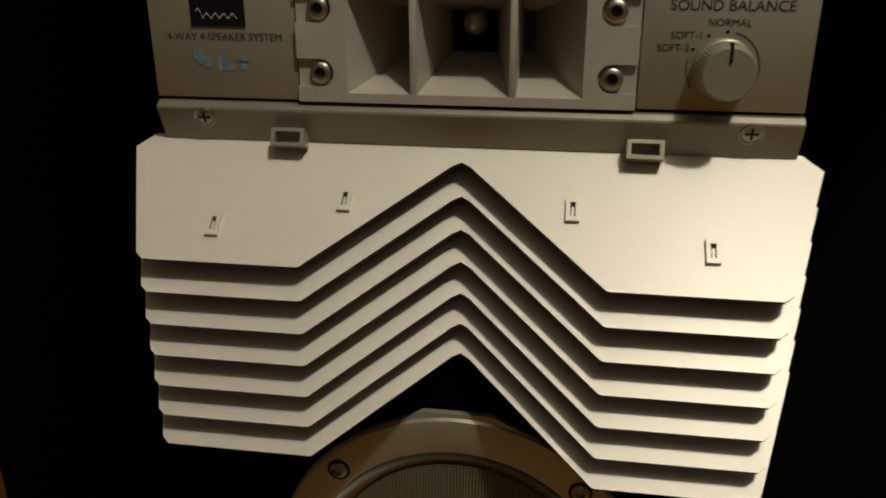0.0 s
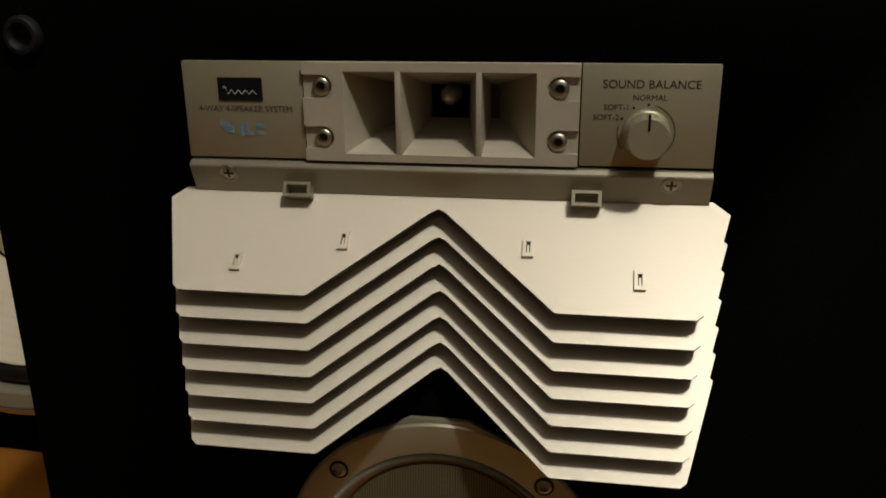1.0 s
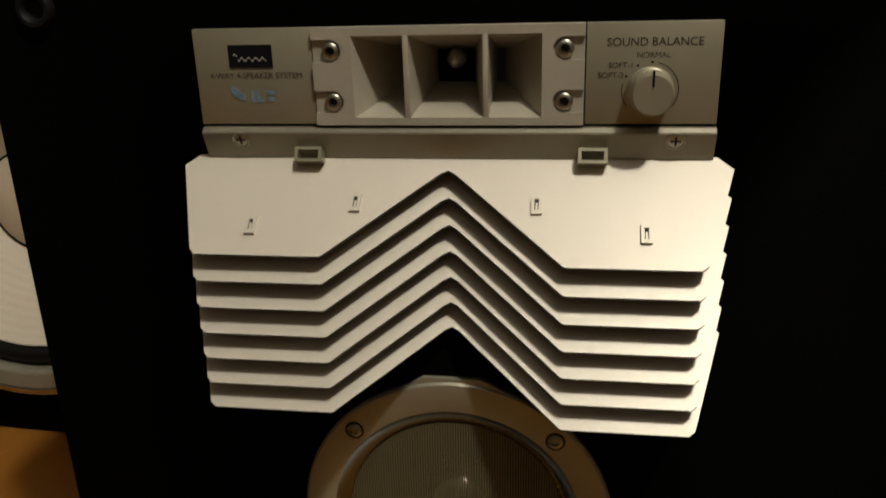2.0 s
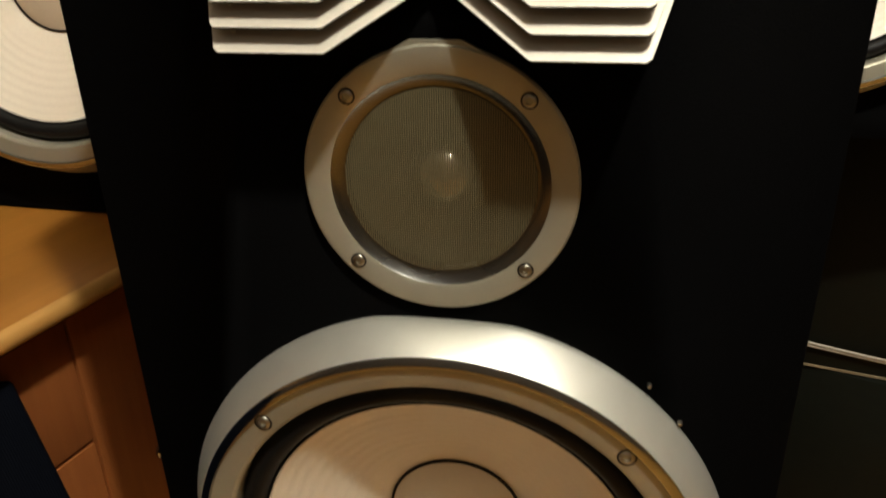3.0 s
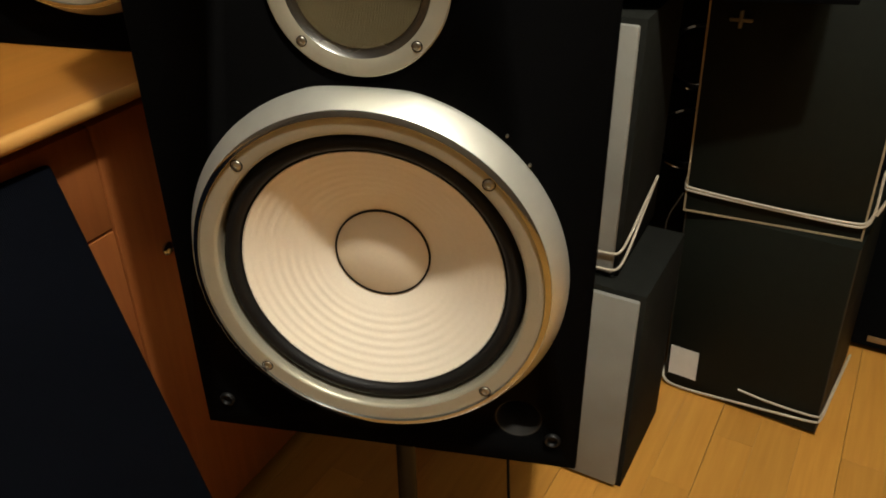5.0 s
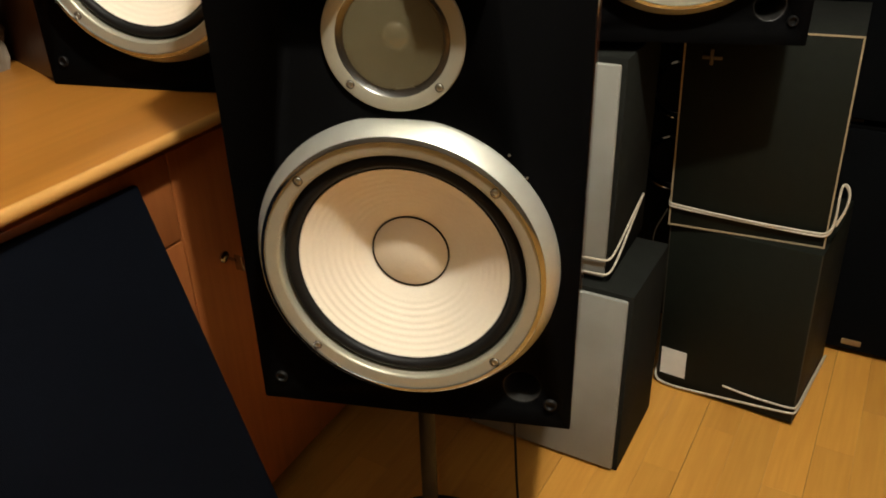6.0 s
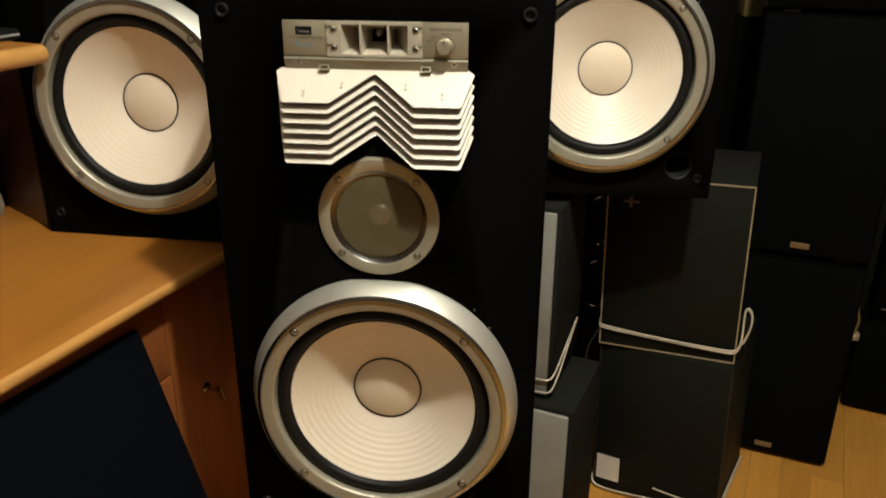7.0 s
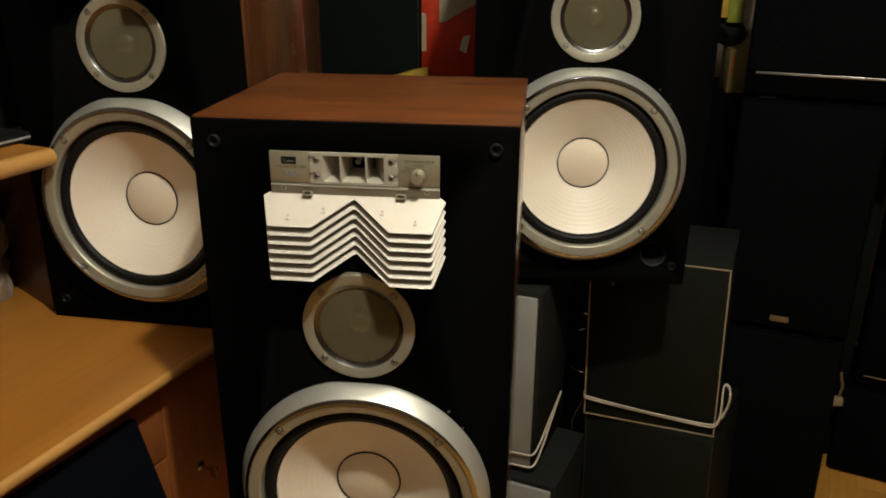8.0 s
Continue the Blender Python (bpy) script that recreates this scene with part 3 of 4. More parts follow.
    for k in range(7):
        dz = -pitch * k
        pts = [(ox + x, y, k0 + slope * y + dz) for x, y in outline]
        bm = slab(pts, (0, 0, 0), th)
        bm.faces.ensure_lookup_table()
        bm.normal_update()
        # downward faces are coloured dark to deepen the shade between plates
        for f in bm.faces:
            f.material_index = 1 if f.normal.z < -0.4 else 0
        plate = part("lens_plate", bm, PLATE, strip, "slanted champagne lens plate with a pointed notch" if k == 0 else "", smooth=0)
        plate.data.materials.append(GAP_SHADE)
    for k in range(6):
        dz = -pitch * k
        for side in (-1, 1):
            x = ox + side * 0.0925
            bm = slab([(x - 0.0012, -0.006, k0 + slope * -0.006 - 0.0015 + dz), (x - 0.0012, -0.0335, k0 + slope * -0.0335 + dz - 0.0008), (x - 0.0012, -0.0335, k0 + slope * -0.0335 + dz - pitch), (x - 0.0012, -0.006, k0 + slope * -0.006 + dz - pitch)], (0, 0, 0), (0.0024, 0, 0))
            part("end_spacer", bm, FLANGE, strip, smooth=0)
        for side in (-1, 1):
            x = ox + side * 0.0345
            yy = -0.0275
            z = k0 + slope * yy + dz
            part("spacer", lathe([(0.0, -0.0015), (0.0014, -0.0013), (0.0014, 0.003), (0, 0.003)], x, z - pitch * 0.55, 10, cy=yy), STEEL, strip)
    part("lens_back", box(ox - 0.094, ox + 0.094, 0.0110, 0.0130, k0 - 7 * pitch, k0 + 0.004), BLACK, strip)
    for x, y in ((-0.0772, -0.0319), (-0.0358, -0.0238), (0.0360, -0.0238), (0.0771, -0.0324)):
        bm = bmesh.new()
        for q in ((-0.0021, -0.0008, -0.0040, 0.0040), (0.0008, 0.0021, -0.0040, 0.0040), (-0.0008, 0.0008, -0.0040, -0.0024), (-0.0008, 0.0008, 0.0024, 0.0040)):
            solid(bm, q[0], q[1], -0.0013, 0.0006, q[2], q[3])
        c = part("lens_rivet", bm, PLATE, strip, smooth=0)
        part("rivet_slot", box(-0.0009, 0.0009, -0.0001, 0.0004, -0.0025, 0.0025), GAP_SHADE, c, smooth=0)
        part("rivet_tongue", box(-0.0004, 0.0004, -0.0010, -0.0002, -0.0023, 0.0008), PLATE, c, smooth=0)
        c.matrix_basis = pose(ox + x, y, k0 + slope * y + 0.0002, -math.degrees(math.atan(1 / slope)))
    for x in (-0.0570, 0.0570):
        bm = bmesh.new()
        w, h = 0.0056, 0.0030
        for a in ((-w, w, -h, -h + 0.0012), (-w, w, h - 0.0012, h), (-w, -w + 0.0013, -h, h), (w - 0.0013, w, -h, h)):
            solid(bm, a[0], a[1], -0.0034, 0.002, a[2], a[3])
        c = part("lens_clip", bm, PANEL, strip, "small hollow metal clip", smooth=0)
        c.matrix_basis = pose(ox + x, -0.0115, zb - 0.0126, -25)
    return s


plain_port = plain("grey_port_plastic", (0.022, 0.021, 0.019), 0.5)
dome_mat = plain("shiny_dome_film", (0.75, 0.70, 0.56), 0.15, 0.9, rvar=0.02, coat=1.0)

main = loudspeaker(pose(0.001, 0.0, 0.4454))
tagged(main, "walnut-topped black four-way loudspeaker with cream woofer, on a pole stand")
left_one = copy_thing(main, pose(-0.4160, 0.280, 0.7600, 0, -0.45, -3.4))
for ob in left_one.children_recursive:
    if ob.name.split(".")[0] == "cone":
        ob.data = mesh_of("cone", cone_shape(0.00007, 0.001, 0.2176), CONE)
tagged(left_one, "walnut-sided black four-way loudspeaker with cream woofer, on the beech desk")
right_one = copy_thing(main, pose(0.2980, 0.490, 0.7935, 0, 0.5, 2.4))
for x, y, h in ((-0.12, 0.035, 0.0180), (-0.12, 0.13, 0.0180), (0.135, 0.22, 0.0198), (0.135, 0.32, 0.0198)):
    part("foot", box(x - 0.012, x + 0.012, y - 0.012, y + 0.012, -h, -0.0001, 0.002), RUBBER, right_one, "small black pad")
for ob in right_one.children_recursive:
    if ob.name.split(".")[0] == "cone":
        ob.data = mesh_of("cone", cone_shape(0.00010, 0.001, 0.2176), CONE)
tagged(right_one, "black four-way loudspeaker with cream woofer, on stacked boxes")

# ---- stand under the middle loudspeaker ----
stand = thing("speaker_stand", pose(-0.017, 0.140, 0), "black metal pole stand with a round foot on the floor", "stand")
part("foot", (lambda b: (bmesh.ops.rotate(b, verts=b.verts, matrix=Matrix.Rotation(radians(-90), 3, "X")), b)[1])(lathe([(0, -0.0002), (0.130, -0.0002), (0.133, -0.004), (0.133, -0.014), (0.129, -0.019), (0.05, -0.024), (0.0, -0.025)], 0, 0, 56)), DARKSTEEL, stand)
part("pole", (lambda b: (bmesh.ops.rotate(b, verts=b.verts, matrix=Matrix.Rotation(radians(-90), 3, "X")), b)[1])(lathe([(0.0125, -0.015), (0.0125, -0.434)], 0, 0, 24)), DARKSTEEL, stand)
part("top_plate", box(-0.11, 0.14, -0.13, 0.12, 0.4325, 0.4450, 0.002), DARKSTEEL, stand)

# ---- desk with drawers, door and raised shelf; its own axes: x out of the front edge, y along it ----
DESK = pose(-0.3495, 0.029, 0, 0, 0, -16.1)
desk = thing("desk", DESK, "beech-topped desk with rounded front edge and reddish drawers", "desk")
top = 0.758
part("desktop", box(-0.82, -0.008, -0.95, 0.62, top - 0.018, top), BEECH, desk, "orange beech laminate top", smooth=0)
bm = bmesh.new()
prof = [(-0.008, top)] + [(-0.008 + 0.008 * math.sin(radians(a)), top - 0.009 + 0.009 * math.cos(radians(a))) for a in range(10, 171, 16)] + [(-0.008, top - 0.018)]
part("front_edge", slab([(x, -0.95, z) for x, z in prof], (0, 0, 0), (0, 1.57, 0)), BEECH_EDGE, desk, "rounded solid beech front edge")
part("pedestal", box(-0.70, -0.074, -0.52, 0.55, 0.03, top - 0.0185), CHERRY, desk, smooth=0)
part("plinth", box(-0.66, -0.10, -0.50, 0.53, 0.0, 0.03), SHADOWGAP, desk, smooth=0)
for z0, z1 in ((0.066, 0.302), (0.306, 0.5855), (0.5895, 0.717)):
    part("drawer", box(-0.0735, -0.041, -0.515, 0.1020, z0, z1, 0.0015), CHERRY, desk, "reddish wood drawer front")
door = part("door", box(-0.0735, -0.041, 0.1050, 0.545, 0.035, 0.717, 0.0015), CHERRY, desk, "reddish wood cupboard door with a key")
# rail added in dark wood to stand for the shadow below the lip
part("top_rail", box(-0.0735, -0.0545, -0.515, 0.545, 0.7185, top - 0.0187), WALNUT_V, desk, "rail under the desktop, coloured dark for the shade there", smooth=0)
lock = part("lock", (lambda b: (bmesh.ops.rotate(b, verts=b.verts, matrix=Matrix.Rotation(radians(90), 3, "Z")), b)[1])(lathe([(0.009, 0.0), (0.009, -0.003), (0.007, -0.0045), (0, -0.0045)], 0, 0, 20)), CHROME, door)
lock.location = (-0.041, 0.174, 0.523)
bm = box(0, 0.022, -0.0012, 0.0012, -0.002, 0.002)
solid(bm, 0.018, 0.034, -0.0012, 0.0012, -0.016, 0.009, 0.0006)
key = part("key", bm, CHROME, door, "small steel key in the lock")
key.location = (-0.037, 0.174, 0.523)
# hutch: side panel and shelf
hutch = part("hutch_side", box(-0.42, 0, 0, 0.018, 0.0, 0.285), WALNUT_V, desk, "dark brown hutch side panel", smooth=0)
hutch.matrix_basis = pose(-0.345, 0.188, top, 0, 0, -18.6)
part("shelf", box(-0.66, -0.246, -0.90, 0.150, 1.046, 1.074), BEECH, desk, "beech shelf above the desk", smooth=0)
prof = [(-0.246, 1.074)] + [(-0.246 + 0.014 * math.sin(radians(a)), 1.060 + 0.014 * math.cos(radians(a))) for a in range(10, 171, 16)] + [(-0.246, 1.046)]
part("shelf_edge", slab([(x, -0.90, z) for x, z in prof], (0, 0, 0), (0, 1.05, 0)), BEECH_EDGE, desk, "rounded beech shelf edge")
part("shelf_support", box(-0.58, -0.42, -0.02, 0.0, top, 1.046), BEECH, desk, smooth=0)
upper_box = thing("speaker_box", DESK @ pose(-0.37, 0.186, 1.0745), "plain black loudspeaker box standing on the hutch", "loudspeaker")
part("cabinet", box(-0.30, -0.045, -0.09, 0.30, 0, 0.46, 0.003), BLACKBOX, upper_box)
tray = thing("flat_case", DESK @ pose(-0.41, -0.01, 1.074), "thin dark case with a bright metal rim on the shelf", "case")
part("case_body", box(-0.004, 0.100, -0.30, 0.185, 0, 0.016, 0.003), CASEGREY, tray)
part("case_rim", box(0.1005, 0.1020, -0.296, 0.182, 0.006, 0.0095, 0.0005), CASERIM, tray)

# ---- black grille panel leaning on the desk edge ----
along, down = Vector((-0.279, -0.96, 0.040)).normalized(), Vector((0.3340, -0.1800, -1.0)).normalized()
down = (down - along * down.dot(along)).normalized()
out = down.cross(along).normalized()
if out.x < 0:
    out = -out
corner = Vector((-0.364, 0.072, 0.704))
gm = Matrix((along, down, out)).transposed().to_4x4()
gm.translation = corner
grille = thing("speaker_grille", gm, "black cloth grille panel leaning against the desk", "grille")
length = corner.z / -down.z
part("cloth_panel", box(0, 0.66, 0, length - 0.014, -0.020, -0.002, 0.005, 3), CLOTH_NAVY, grille, "dark navy-black cloth")
part("back_frame", box(0.012, 0.648, 0.012, length - 0.020, -0.0242, -0.0202), BLACKBOX, grille)


# ---- boxes and loudspeakers on the other side ----
def boxy(name, m, w, d, h, label, category, front=CLOTH, body=BLACKBOX, inset=0.006, group="", rim=0.008):
    """A small loudspeaker cabinet: body, and a cloth front let into a narrow rim. Origin at the front right bottom corner."""
    s = thing(name, m, label, category, group)
    bm = bmesh.new()
    t = rim
    solid(bm, -w, 0, 0.004, d, 0, h, 0.002)
    part("cabinet", bm, body, s)
    part("front_cloth", box(-w + t, -t, -inset, 0.0038, t, h - t, 0.003), front, s)
    return s


grey_low = boxy("bookshelf_speaker", pose(0.282, 0.398, 0, 0, 0, -18), 0.314, 0.215, 0.389, "small black loudspeaker with a grey cloth front on the floor", "loudspeaker", GREYCLOTH, GREYTOP, group="grey-fronted speakers")
grey_high = boxy("bookshelf_speaker", pose(0.240, 0.447, 0.3895, 0, 0, -16), 0.314, 0.215, 0.3865, "small black loudspeaker with a grey cloth front, cable tied round it", "loudspeaker", GREYCLOTH, GREYTOP, group="grey-fronted speakers")

box_low = thing("speaker_box", pose(0.6262, 0.5853, 0.0088, 0, -1.77, -23.4), "black loudspeaker box with a white label, tilted on the floor", "loudspeaker", "plain black boxes")
part("cabinet", box(-0.2833, 0, 0, 0.272, 0, 0.3835, 0.002), BLACKBOX, box_low)
part("label_sticker", box(-0.2772, -0.2232, -0.0008, 0.0, 0.026, 0.0915), PAPER, box_low, "blank white paper label")
for a in (-0.2833, -0.0022):
    part("edge_band", box(a, a + 0.0022, -0.0012, 0.0, 0.0, 0.3835), DARKEDGE, box_low, "worn brown edge band")
box_high = thing("speaker_box", pose(0.6212, 0.6155, 0.3940, 0, -1.57, -15.5), "plain black loudspeaker box with tan edge bands, cable tied round it", "loudspeaker", "plain black boxes")
part("cabinet", box(-0.2815, 0, 0, 0.265, 0, 0.3818, 0.002), BLACKBOX, box_high)
part("top_panel", box(-0.2815, 0, 0, 0.265, 0.3820, 0.3835, 0.0005), GREYTOP, box_high, "charcoal top, lighter than the cabinet below")
for b in ((-0.2815, 0, 0, 0.003), (-0.2815, 0, 0.3805, 0.3835), (-0.2815, -0.2785, 0.003, 0.3805), (-0.003, 0, 0.003, 0.3805)):
    part("edge_band", box(b[0], b[1], -0.0018, 0.0, b[2], b[3]), EDGING, box_high, "tan edge band")
bm = box(-0.249, -0.215, -0.005, 0, 0.3295, 0.3355, 0.001)
solid(bm, -0.2355, -0.2295, -0.006, 0, 0.320, 0.347, 0.001)
part("cross_bracket", bm, DULLZINC, box_high, "dull metal cross bracket")

chrome_box = thing("speaker_box", pose(0.371, 0.966, 0), "black loudspeaker with two chrome-rimmed drivers behind the boxes", "loudspeaker")
part("cabinet", box(-0.12, 0.12, 0, 0.10, 0, 0.745, 0.002), BLACKBOX, chrome_box)
for z, r in ((0.572, 0.067), (0.406, 0.067)):
    rim = part("driver_rim", lathe([(r, 0), (r, -0.005), (r - 0.002, -0.009), (r - 0.006, -0.010), (r - 0.015, -0.003), (r - 0.016, 0)], 0.0, z, 48), CHROME, chrome_box, "chrome driver rim")
    part("driver_cone", lathe([(r - 0.0165, -0.002), (r - 0.03, -0.001), (0.012, -0.001), (0, -0.004)], 0.0, z, 32), RUBBER, rim)


def tower(name, m, w, d, h, label, badge=True, strip=None):
    s = thing(name, m, label, "loudspeaker", "black cloth-fronted towers")
    part("cabinet", box(-w, 0, 0.012, d, 0.012, h, 0.002), BLACK, s)
    part("front_cloth", box(-w + 0.004, -0.004, 0.0, 0.0118, 0.016 if strip is None else strip + 0.008, h - 0.006, 0.004), CLOTH, s)
    for x in (-w + 0.05, -0.05):
        for y in (0.04, d - 0.04):
            part("rubber_foot", box(x - 0.018, x + 0.018, y - 0.018, y + 0.018, 0.0, 0.0119, 0.003), RUBBER, s)
    if badge:
        part("badge", box(-w / 2 - 0.020, -w / 2 + 0.020, -0.0018, 0.0, 0.030, 0.044, 0.0008), BRASS, s, "small worn brass badge")
    if strip is not None:
        part("bright_strip", box(-w + 0.02, -0.004, 0.006, 0.0118, strip, strip + 0.005, 0.001), BRIGHT, s, "bright metal strip")
    return s


TW = pose(0.931, 0.814, 0, 0, 0, -17)
tower("tower_speaker", TW, 0.292, 0.26, 0.533, "black cloth-fronted loudspeaker with a small brass badge on the floor")
tower("tower_speaker", TW @ pose(0, 0, 0.533), 0.292, 0.26, 0.535, "black cloth-fronted loudspeaker stacked on its twin")
wide = tower("wide_speaker", TW @ pose(0.14, 0.0, 1.068), 0.431, 0.26, 0.46, "wide black loudspeaker with a bright strip, on top of the stack", False, 0.054)
part("driver_outline", lathe([(0.100, 0), (0.100, -0.002), (0.094, -0.002), (0.094, 0)], -0.295, 0.187, 56), CLOTH, wide)
EAST = pose(1.086, 1.097, 0, 0, 0, -21)
for z, h, strip_z in ((0.0, 0.2715, None), (0.272, 0.345, 0.036), (0.617, 0.345, 0.036)):
    tower("wide_speaker", EAST @ pose(0.40, 0, z), 0.40 if strip_z else 0.425, 0.28, h, "wide black loudspeaker with a bright strip, stacked by the wall" if strip_z else "wide black loudspeaker at the foot of a stack", False, strip_z)

# ---- things behind ----
tall = thing("cabinet_speaker", pose(-0.398, 1.076, 0, 0, 0, -2), "tall black loudspeaker with a greenish black cloth front", "loudspeaker")
part("cabinet", box(0, 0.317, 0.012, 0.30, 0, 1.62, 0.003), BLACKBOX, tall)
part("front_cloth", box(0.003, 0.314, 0, 0.0118, 0.01, 1.61, 0.004), CLOTH_GREEN, tall)
under = thing("storage_box", pose(-0.078, 1.085, 0), "plain black storage cabinet", "cabinet")
part("cabinet", box(0, 0.33, 0.016, 0.4, 0, 1.0, 0.003), BLACKBOX, under)
part("door", box(0.003, 0.327, 0, 0.0155, 0.03, 0.996, 0.002), BLACKBOX, under)
narrow = thing("storage_box", pose(-0.033, 0.984, 0, 0, 0, -2), "narrow black storage box in front of a tall loudspeaker", "box")
part("cabinet", box(-0.20, 0.09, 0.012, 0.066, 0, 1.080, 0.002), BLACKBOX, narrow)
part("door", box(-0.198, 0.088, 0, 0.0115, 0.03, 1.077, 0.002), BLACKBOX, narrow)
redbox = thing("red_box", pose(-0.077, 1.092, 1.0, 0, 0, 1), "red printed cardboard box with a pale flap and a small label", "box")
part("carton", box(0, 0.150, 0, 0.2, 0.0, 0.36, 0.002), RED, redbox)
part("pale_flap", slab([(0.044, 0, 0.200), (0.060, 0, 0.203), (0.090, 0, 0.222), (0.146, 0, 0.252), (0.146, 0, 0.357), (0.044, 0, 0.357)], (0, -0.0030, 0), (0, -0.0004, 0)), FLAP, redbox, "pale cardboard flap", smooth=0)
part("pale_strip", box(0.001, 0.012, -0.0014, -0.0002, 0.132, 0.221), FLAP, redbox, "pale edge strip")
part("label_sticker", slab([(0.094, 0, 0.136), (0.110, 0, 0.128), (0.120, 0, 0.172), (0.102, 0, 0.168)], (0, -0.0012, 0), (0, -0.0002, 0)), PAPER, redbox, "small pale label", smooth=0)
yellow = thing("yellow_box", pose(-0.145, 0.994, 1.0802, 0, 0, 4), "crumpled yellow cardboard flap lying on a box", "box")
part("carton", slab([(0.0, 0, 0.0), (0.096, 0, 0.0), (0.096, 0, 0.023), (0.060, 0, 0.016), (0.024, 0, 0.0045)], (0, 0, 0), (0, 0.030, 0)), YELLOW, yellow, smooth=0)

side_stack = thing("storage_box", pose(0.606, 1.252, 0, 0, 0, -2), "plain black storage cabinet", "cabinet")
part("cabinet", box(0, 0.26, 0.016, 0.3, 0, 1.02, 0.003), BLACK, side_stack)
part("door", box(0.003, 0.257, 0, 0.0155, 0.03, 1.016, 0.002), BLACK, side_stack)
slim = thing("storage_box", pose(0.578, 1.185, 0), "slim tall black box behind the loudspeaker", "box")
part("cabinet", box(0, 0.070, 0.008, 0.066, 0, 1.47, 0.002), BLACKBOX, slim)
part("front_panel", box(0.002, 0.068, 0, 0.0078, 0.004, 1.466, 0.002), CLOTH, slim)
cart = thing("cardboard_box", pose(0.696, 1.262, 1.02, 0, 0, -2), "brown cardboard box standing on a cabinet", "box")
part("carton", box(0.0, 0.044, 0, 0.12, 0, 0.112, 0.002), CARD, cart)
part("printed_stripe", box(0.006, 0.010, -0.0008, 0, 0.045, 0.098), RED, cart, "faded red printed stripe")
dark = thing("black_pouch", pose(0.640, 1.262, 1.132), "crumpled black pouch on a cardboard box", "pouch")
bm = bmesh.new()
bmesh.ops.create_icosphere(bm, subdivisions=3, radius=0.06)
for v in bm.verts:
    v.co = Vector((v.co.x * 0.9, v.co.y * 0.7, v.co.z * 0.6)) * (1 + 0.35 * noise.noise(v.co * 26))
zmin = min(v.co.z for v in bm.verts)
bmesh.ops.translate(bm, verts=bm.verts, vec=(0.060, 0.06, -zmin))
part("pouch", bm, RUBBER, dark)
green = thing("green_box", pose(0.648, 1.265, 1.196), "yellow-green printed carton on a black pouch", "box")
part("carton", box(0.0, 0.030, 0, 0.1, 0.012, 0.17, 0.002), YELLOW, green)
part("sleeve", box(0.0302, 0.070, 0.002, 0.098, 0.0, 0.165, 0.002), GREEN, green)
part("film_edge", slab([(0.0705, 0, 0.0), (0.082, 0, -0.020), (0.088, 0, 0.03), (0.084, 0, 0.165), (0.0705, 0, 0.165)], (0, 0.004, 0), (0, 0.006, 0)), BAGFILM, green, "crumpled clear film", smooth=0)

gap_box = thing("storage_box", pose(0.862, 1.170, 0), "plain black storage cabinet between two stacks", "cabinet")
part("cabinet", box(0, 0.242, 0.016, 0.24, 0, 1.0, 0.003), BLACKBOX, gap_box)
part("door", box(0.003, 0.239, 0, 0.0155, 0.03, 0.996, 0.002), BLACKBOX, gap_box)
lead = thing("power_lead", pose(1.052, 1.098, -0.040), "short tan power lead with a tan plug hanging beside the stack", "cable")
tube("cord", [(0.002, 0.006, 0.352), (0.000, 0.0, 0.340), (0.007, -0.004, 0.318), (0.006, -0.004, 0.300), (0.002, -0.003, 0.282)], 0.0035, CARD, lead)
part("plug", box(-0.016, 0.014, -0.014, 0.008, 0.258, 0.281, 0.004), EDGING, lead, "tan two-pin plug")

# ---- crumpled bag on the desk ----
bag = thing("plastic_bag", pose(-0.841, 0.373, 0.758, 0, 0, -35), "crumpled pale plastic bag standing on the desk", "bag")
bm = bmesh.new()
bmesh.ops.create_cube(bm, size=1.0)
bmesh.ops.subdivide_edges(bm, edges=list(bm.edges), cuts=11, use_grid_fill=True)
for v in bm.verts:
    q = v.co.copy()
    round_off = 1 - 0.35 * max(0.0, abs(q.x) + abs(q.y) - 0.55) - 0.25 * (q.z + 0.5) * abs(q.y)
    v.co = Vector((q.x * 0.22 * round_off, q.y * 0.10 * round_off, (q.z + 0.5) * 0.245))
    if q.z > -0.49:
        crease = abs(noise.noise(v.co * 17)) * 0.020 + noise.noise(v.co * 40) * 0.007
        v.co += Vector((q.x, q.y * 1.4, 0)) * crease * 2 + Vector((0.03 * v.co.z / 0.245, 0, noise.noise(v.co * 14) * 0.012))
part("bag_sheet", bm, BAGFILM, bag, smooth=0)

# ---- cables ----
bh = box_high.matrix_basis
def along_box(pts, m):
    return [tuple(m @ Vector(p)) for p in pts]
c1 = thing("cable", Matrix(), "cream flat cable tied round the black box", "cable")
for off in (0.0, 0.0055):
    tube("strand", along_box([(-0.2855, 0.05, 0.046 + off), (-0.285, -0.004, 0.044 + off), (-0.272, -0.007, 0.041 + off), (-0.14, -0.008 - off * 0.4, 0.033 + off * 0.7), (-0.02, -0.008, 0.026 + off), (0.002, -0.006, 0.028 + off), (0.009, 0.0, 0.052 + off), (0.0075, 0.008, 0.108), (0.010, 0.014, 0.124), (0.019, 0.014, 0.121 - off), (0.0245, 0.008, 0.103), (0.020, 0.002, 0.072), (0.011, 0.0, 0.048 + off)], bh), 0.0022, CABLE, c1)
tube("loose_end", along_box([(-0.284, -0.004, 0.034), (-0.290, -0.006, 0.020), (-0.304, -0.004, -0.010), (-0.310, 0.0, -0.045), (-0.303, 0.01, -0.085)], bh), 0.0016, DARKEDGE, c1)
gh = grey_high.matrix_basis
c2 = thing("cable", Matrix(), "cream cable tied round the grey-fronted speaker", "cable")
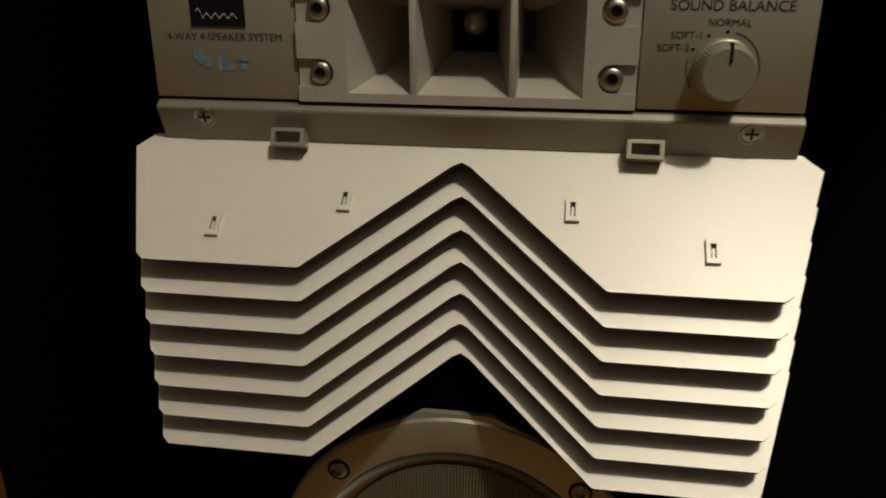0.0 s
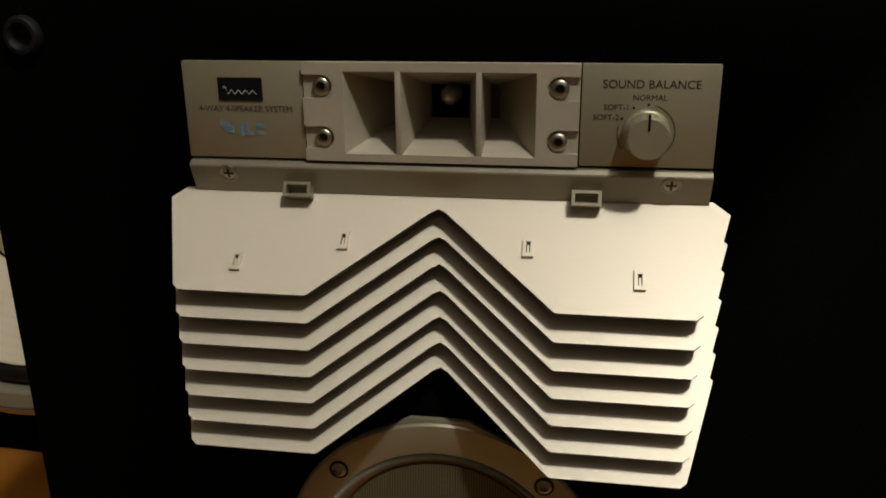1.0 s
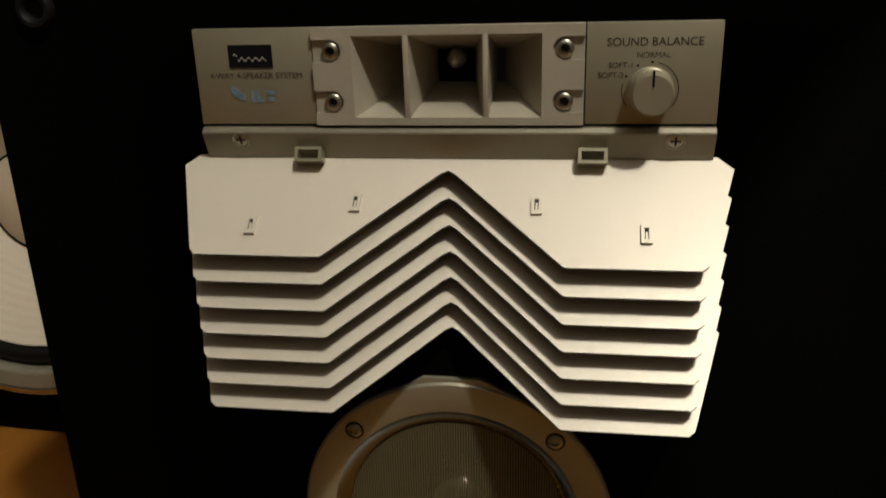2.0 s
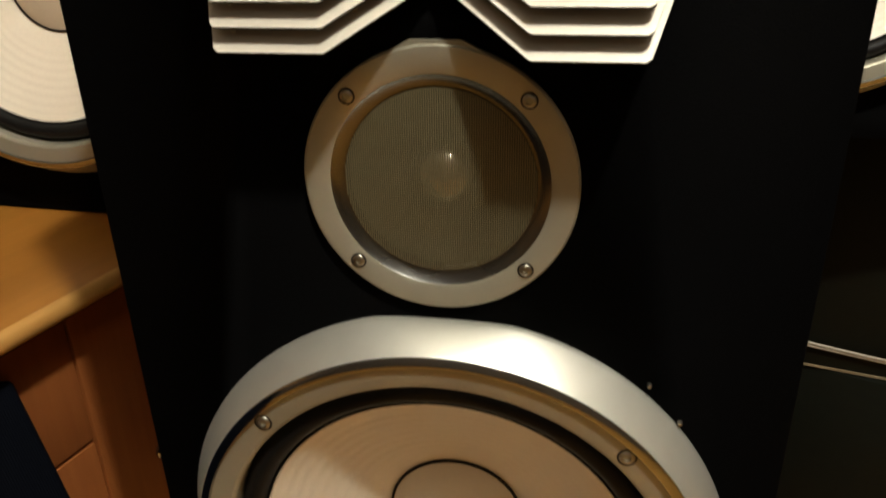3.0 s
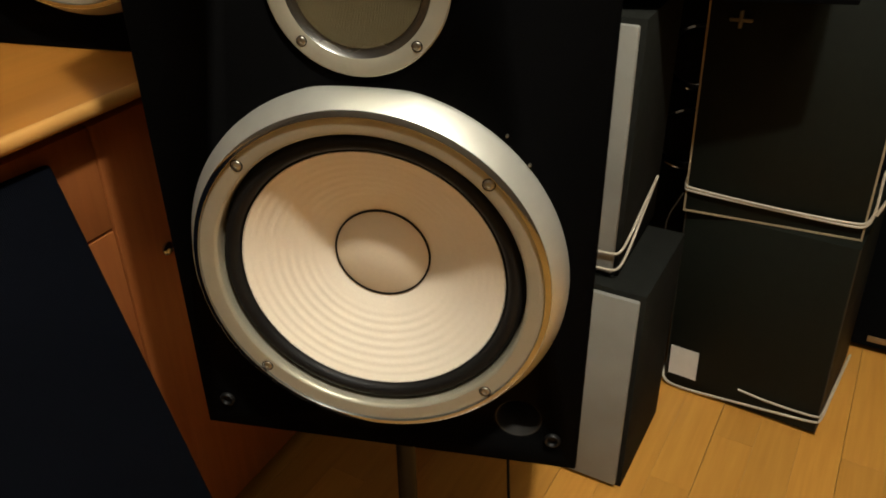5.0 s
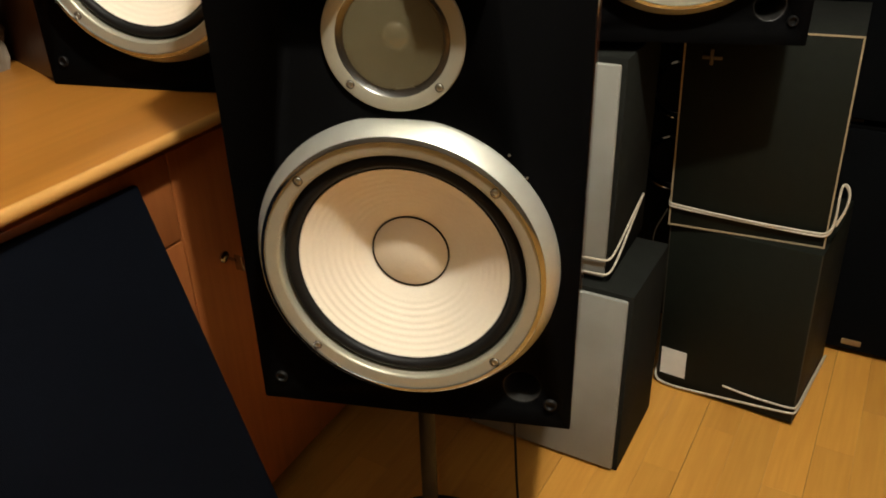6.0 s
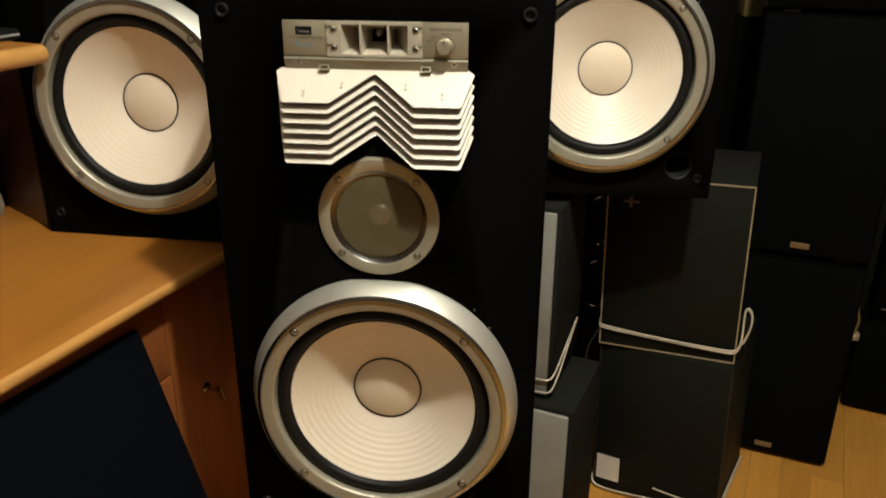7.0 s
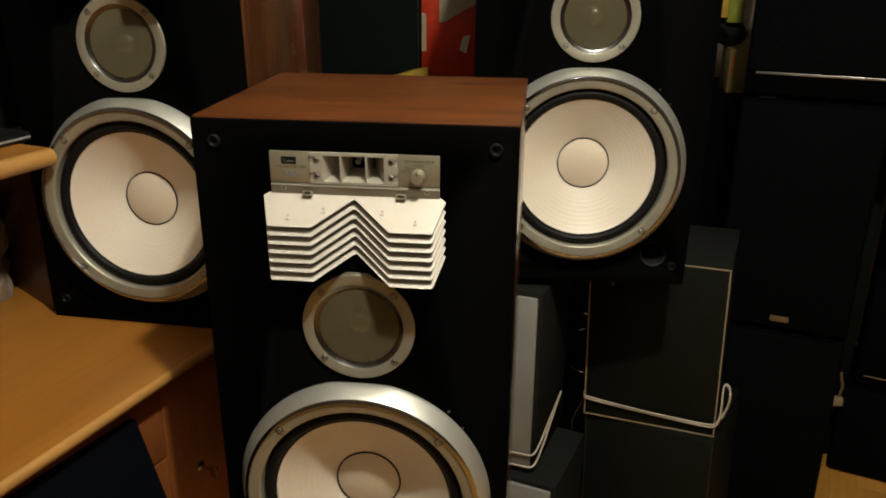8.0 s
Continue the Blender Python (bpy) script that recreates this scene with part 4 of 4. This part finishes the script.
for off in (0.0, 0.028):
    tube("strand", along_box([(-0.30, -0.012, 0.020 + off), (-0.10, -0.012, 0.018 + off), (-0.012, -0.013, 0.018 + off), (0.003, -0.010, 0.020 + off), (0.006, 0.03, 0.034 + off), (0.006, 0.10, 0.068 + off * 0.5), (0.006, 0.17, 0.096)], gh), 0.0020, CABLE, c2)
bl = box_low.matrix_basis
c3 = thing("cable", Matrix(), "cream cable lying along the foot of the black box", "cable")
tube("strand", along_box([(-0.292, 0.06, 0.034), (-0.2905, 0.0, 0.024), (-0.278, -0.010, 0.008), (-0.24, -0.009, 0.005), (-0.17, -0.006, 0.010), (-0.08, -0.005, 0.019), (-0.004, -0.0045, 0.027), (0.004, 0.004, 0.0275), (0.004, 0.10, 0.022), (0.006, 0.26, 0.010)], bl), 0.0024, CABLE, c3)
tube("strand", along_box([(-0.1425, -0.0035, 0.042), (-0.10, -0.004, 0.038), (-0.05, -0.004, 0.0375), (-0.004, -0.004, 0.0395), (0.004, 0.004, 0.040), (0.004, 0.10, 0.034), (0.006, 0.24, 0.020)], bl), 0.0022, CABLE, c3)
c4 = thing("cable", Matrix(), "thin dark cable hanging from the middle loudspeaker to the floor", "cable")
tube("strand", [(0.098, 0.25, 0.45), (0.101, 0.251, 0.41), (0.103, 0.250, 0.26), (0.109, 0.25, 0.10), (0.118, 0.24, 0.012), (0.113, 0.14, 0.003), (0.092, 0.0, 0.003)], 0.0022, RUBBER, c4)

# ---- lamp above ----
rx = Matrix.Rotation(radians(-90), 3, "X")
for spot in (LAMP, REAR_LAMP):
    fitting = thing("ceiling_lamp", pose(spot[0], spot[1], 0), "plain ceiling lamp fitting for a bare bulb", "lamp", "ceiling lamps")
    b = lathe([(0.0, -2.5), (0.055, -2.499), (0.055, -2.482), (0.02, -2.47), (0.02, -2.445), (0.0, -2.445)], 0, 0, 28)
    bmesh.ops.rotate(b, verts=b.verts, matrix=rx)
    part("socket", b, CEILP, fitting)

# ---- floor planks ----
def planks():
    """Three-strip boards: strips butt closely within a board, boards are parted by a fine joint."""
    board, length = 0.211, 0.42
    w = (board - 0.0006) / 3
    turn = Matrix.Rotation(radians(PLANK_TURN), 4, "Z")
    me = mesh_of("plank", box(-w / 2 + 0.0001, w / 2 - 0.0001, -length / 2 + 0.0001, length / 2 - 0.0001, -0.0118, 0.0, 0.0003, 1), PLANK, 0)
    rest = bmesh.new()
    for i in range(-66, 66):
        u = 0.0358 + (i // 3) * board + 0.0003 + (i % 3 + 0.5) * w
        for j in range(-10, 11):
            v = (j + (0.37 * i) % 1.0) * length
            p = turn @ Vector((u, v, 0))
            if -0.62 < p.x < 1.65 and -0.42 < p.y < 1.65:
                ob = new("plank", me)
                ob.parent = FLOOR
                ob.matrix_basis = Matrix.Translation(p) @ turn
            elif -1.8 < p.x < 2.55 and -2.85 < p.y < 2.2:
                a, b, c, d = u - w / 2 + 0.0001, u + w / 2 - 0.0001, v - length / 2 + 0.0001, v + length / 2 - 0.0001
                lo = [rest.verts.new((x, y, -0.0118)) for x, y in ((a, c), (b, c), (b, d), (a, d))]
                hi = [rest.verts.new((q.co.x, q.co.y, 0.0)) for q in lo]
                rest.faces.new(hi)
                for k in range(4):
                    rest.faces.new((lo[k], lo[(k + 1) % 4], hi[(k + 1) % 4], hi[k]))
    back = turn.inverted()
    for spot, normal in (((-1.57, 0, 0), (-1, 0, 0)), ((2.32, 0, 0), (1, 0, 0)), ((0, -2.62, 0), (0, -1, 0)), ((0, 1.97, 0), (0, 1, 0))):
        bmesh.ops.bisect_plane(rest, geom=rest.verts[:] + rest.edges[:] + rest.faces[:], plane_co=back @ Vector(spot), plane_no=back.to_3x3() @ Vector(normal), clear_outer=True)
    joined = part("far_planks", rest, PLANK_REST, FLOOR, smooth=0)
    joined.matrix_basis = turn
    tagged(joined, "warm oak planks of the rest of the floor", kind="stuff")


PLANK_TURN = -18.5
planks()
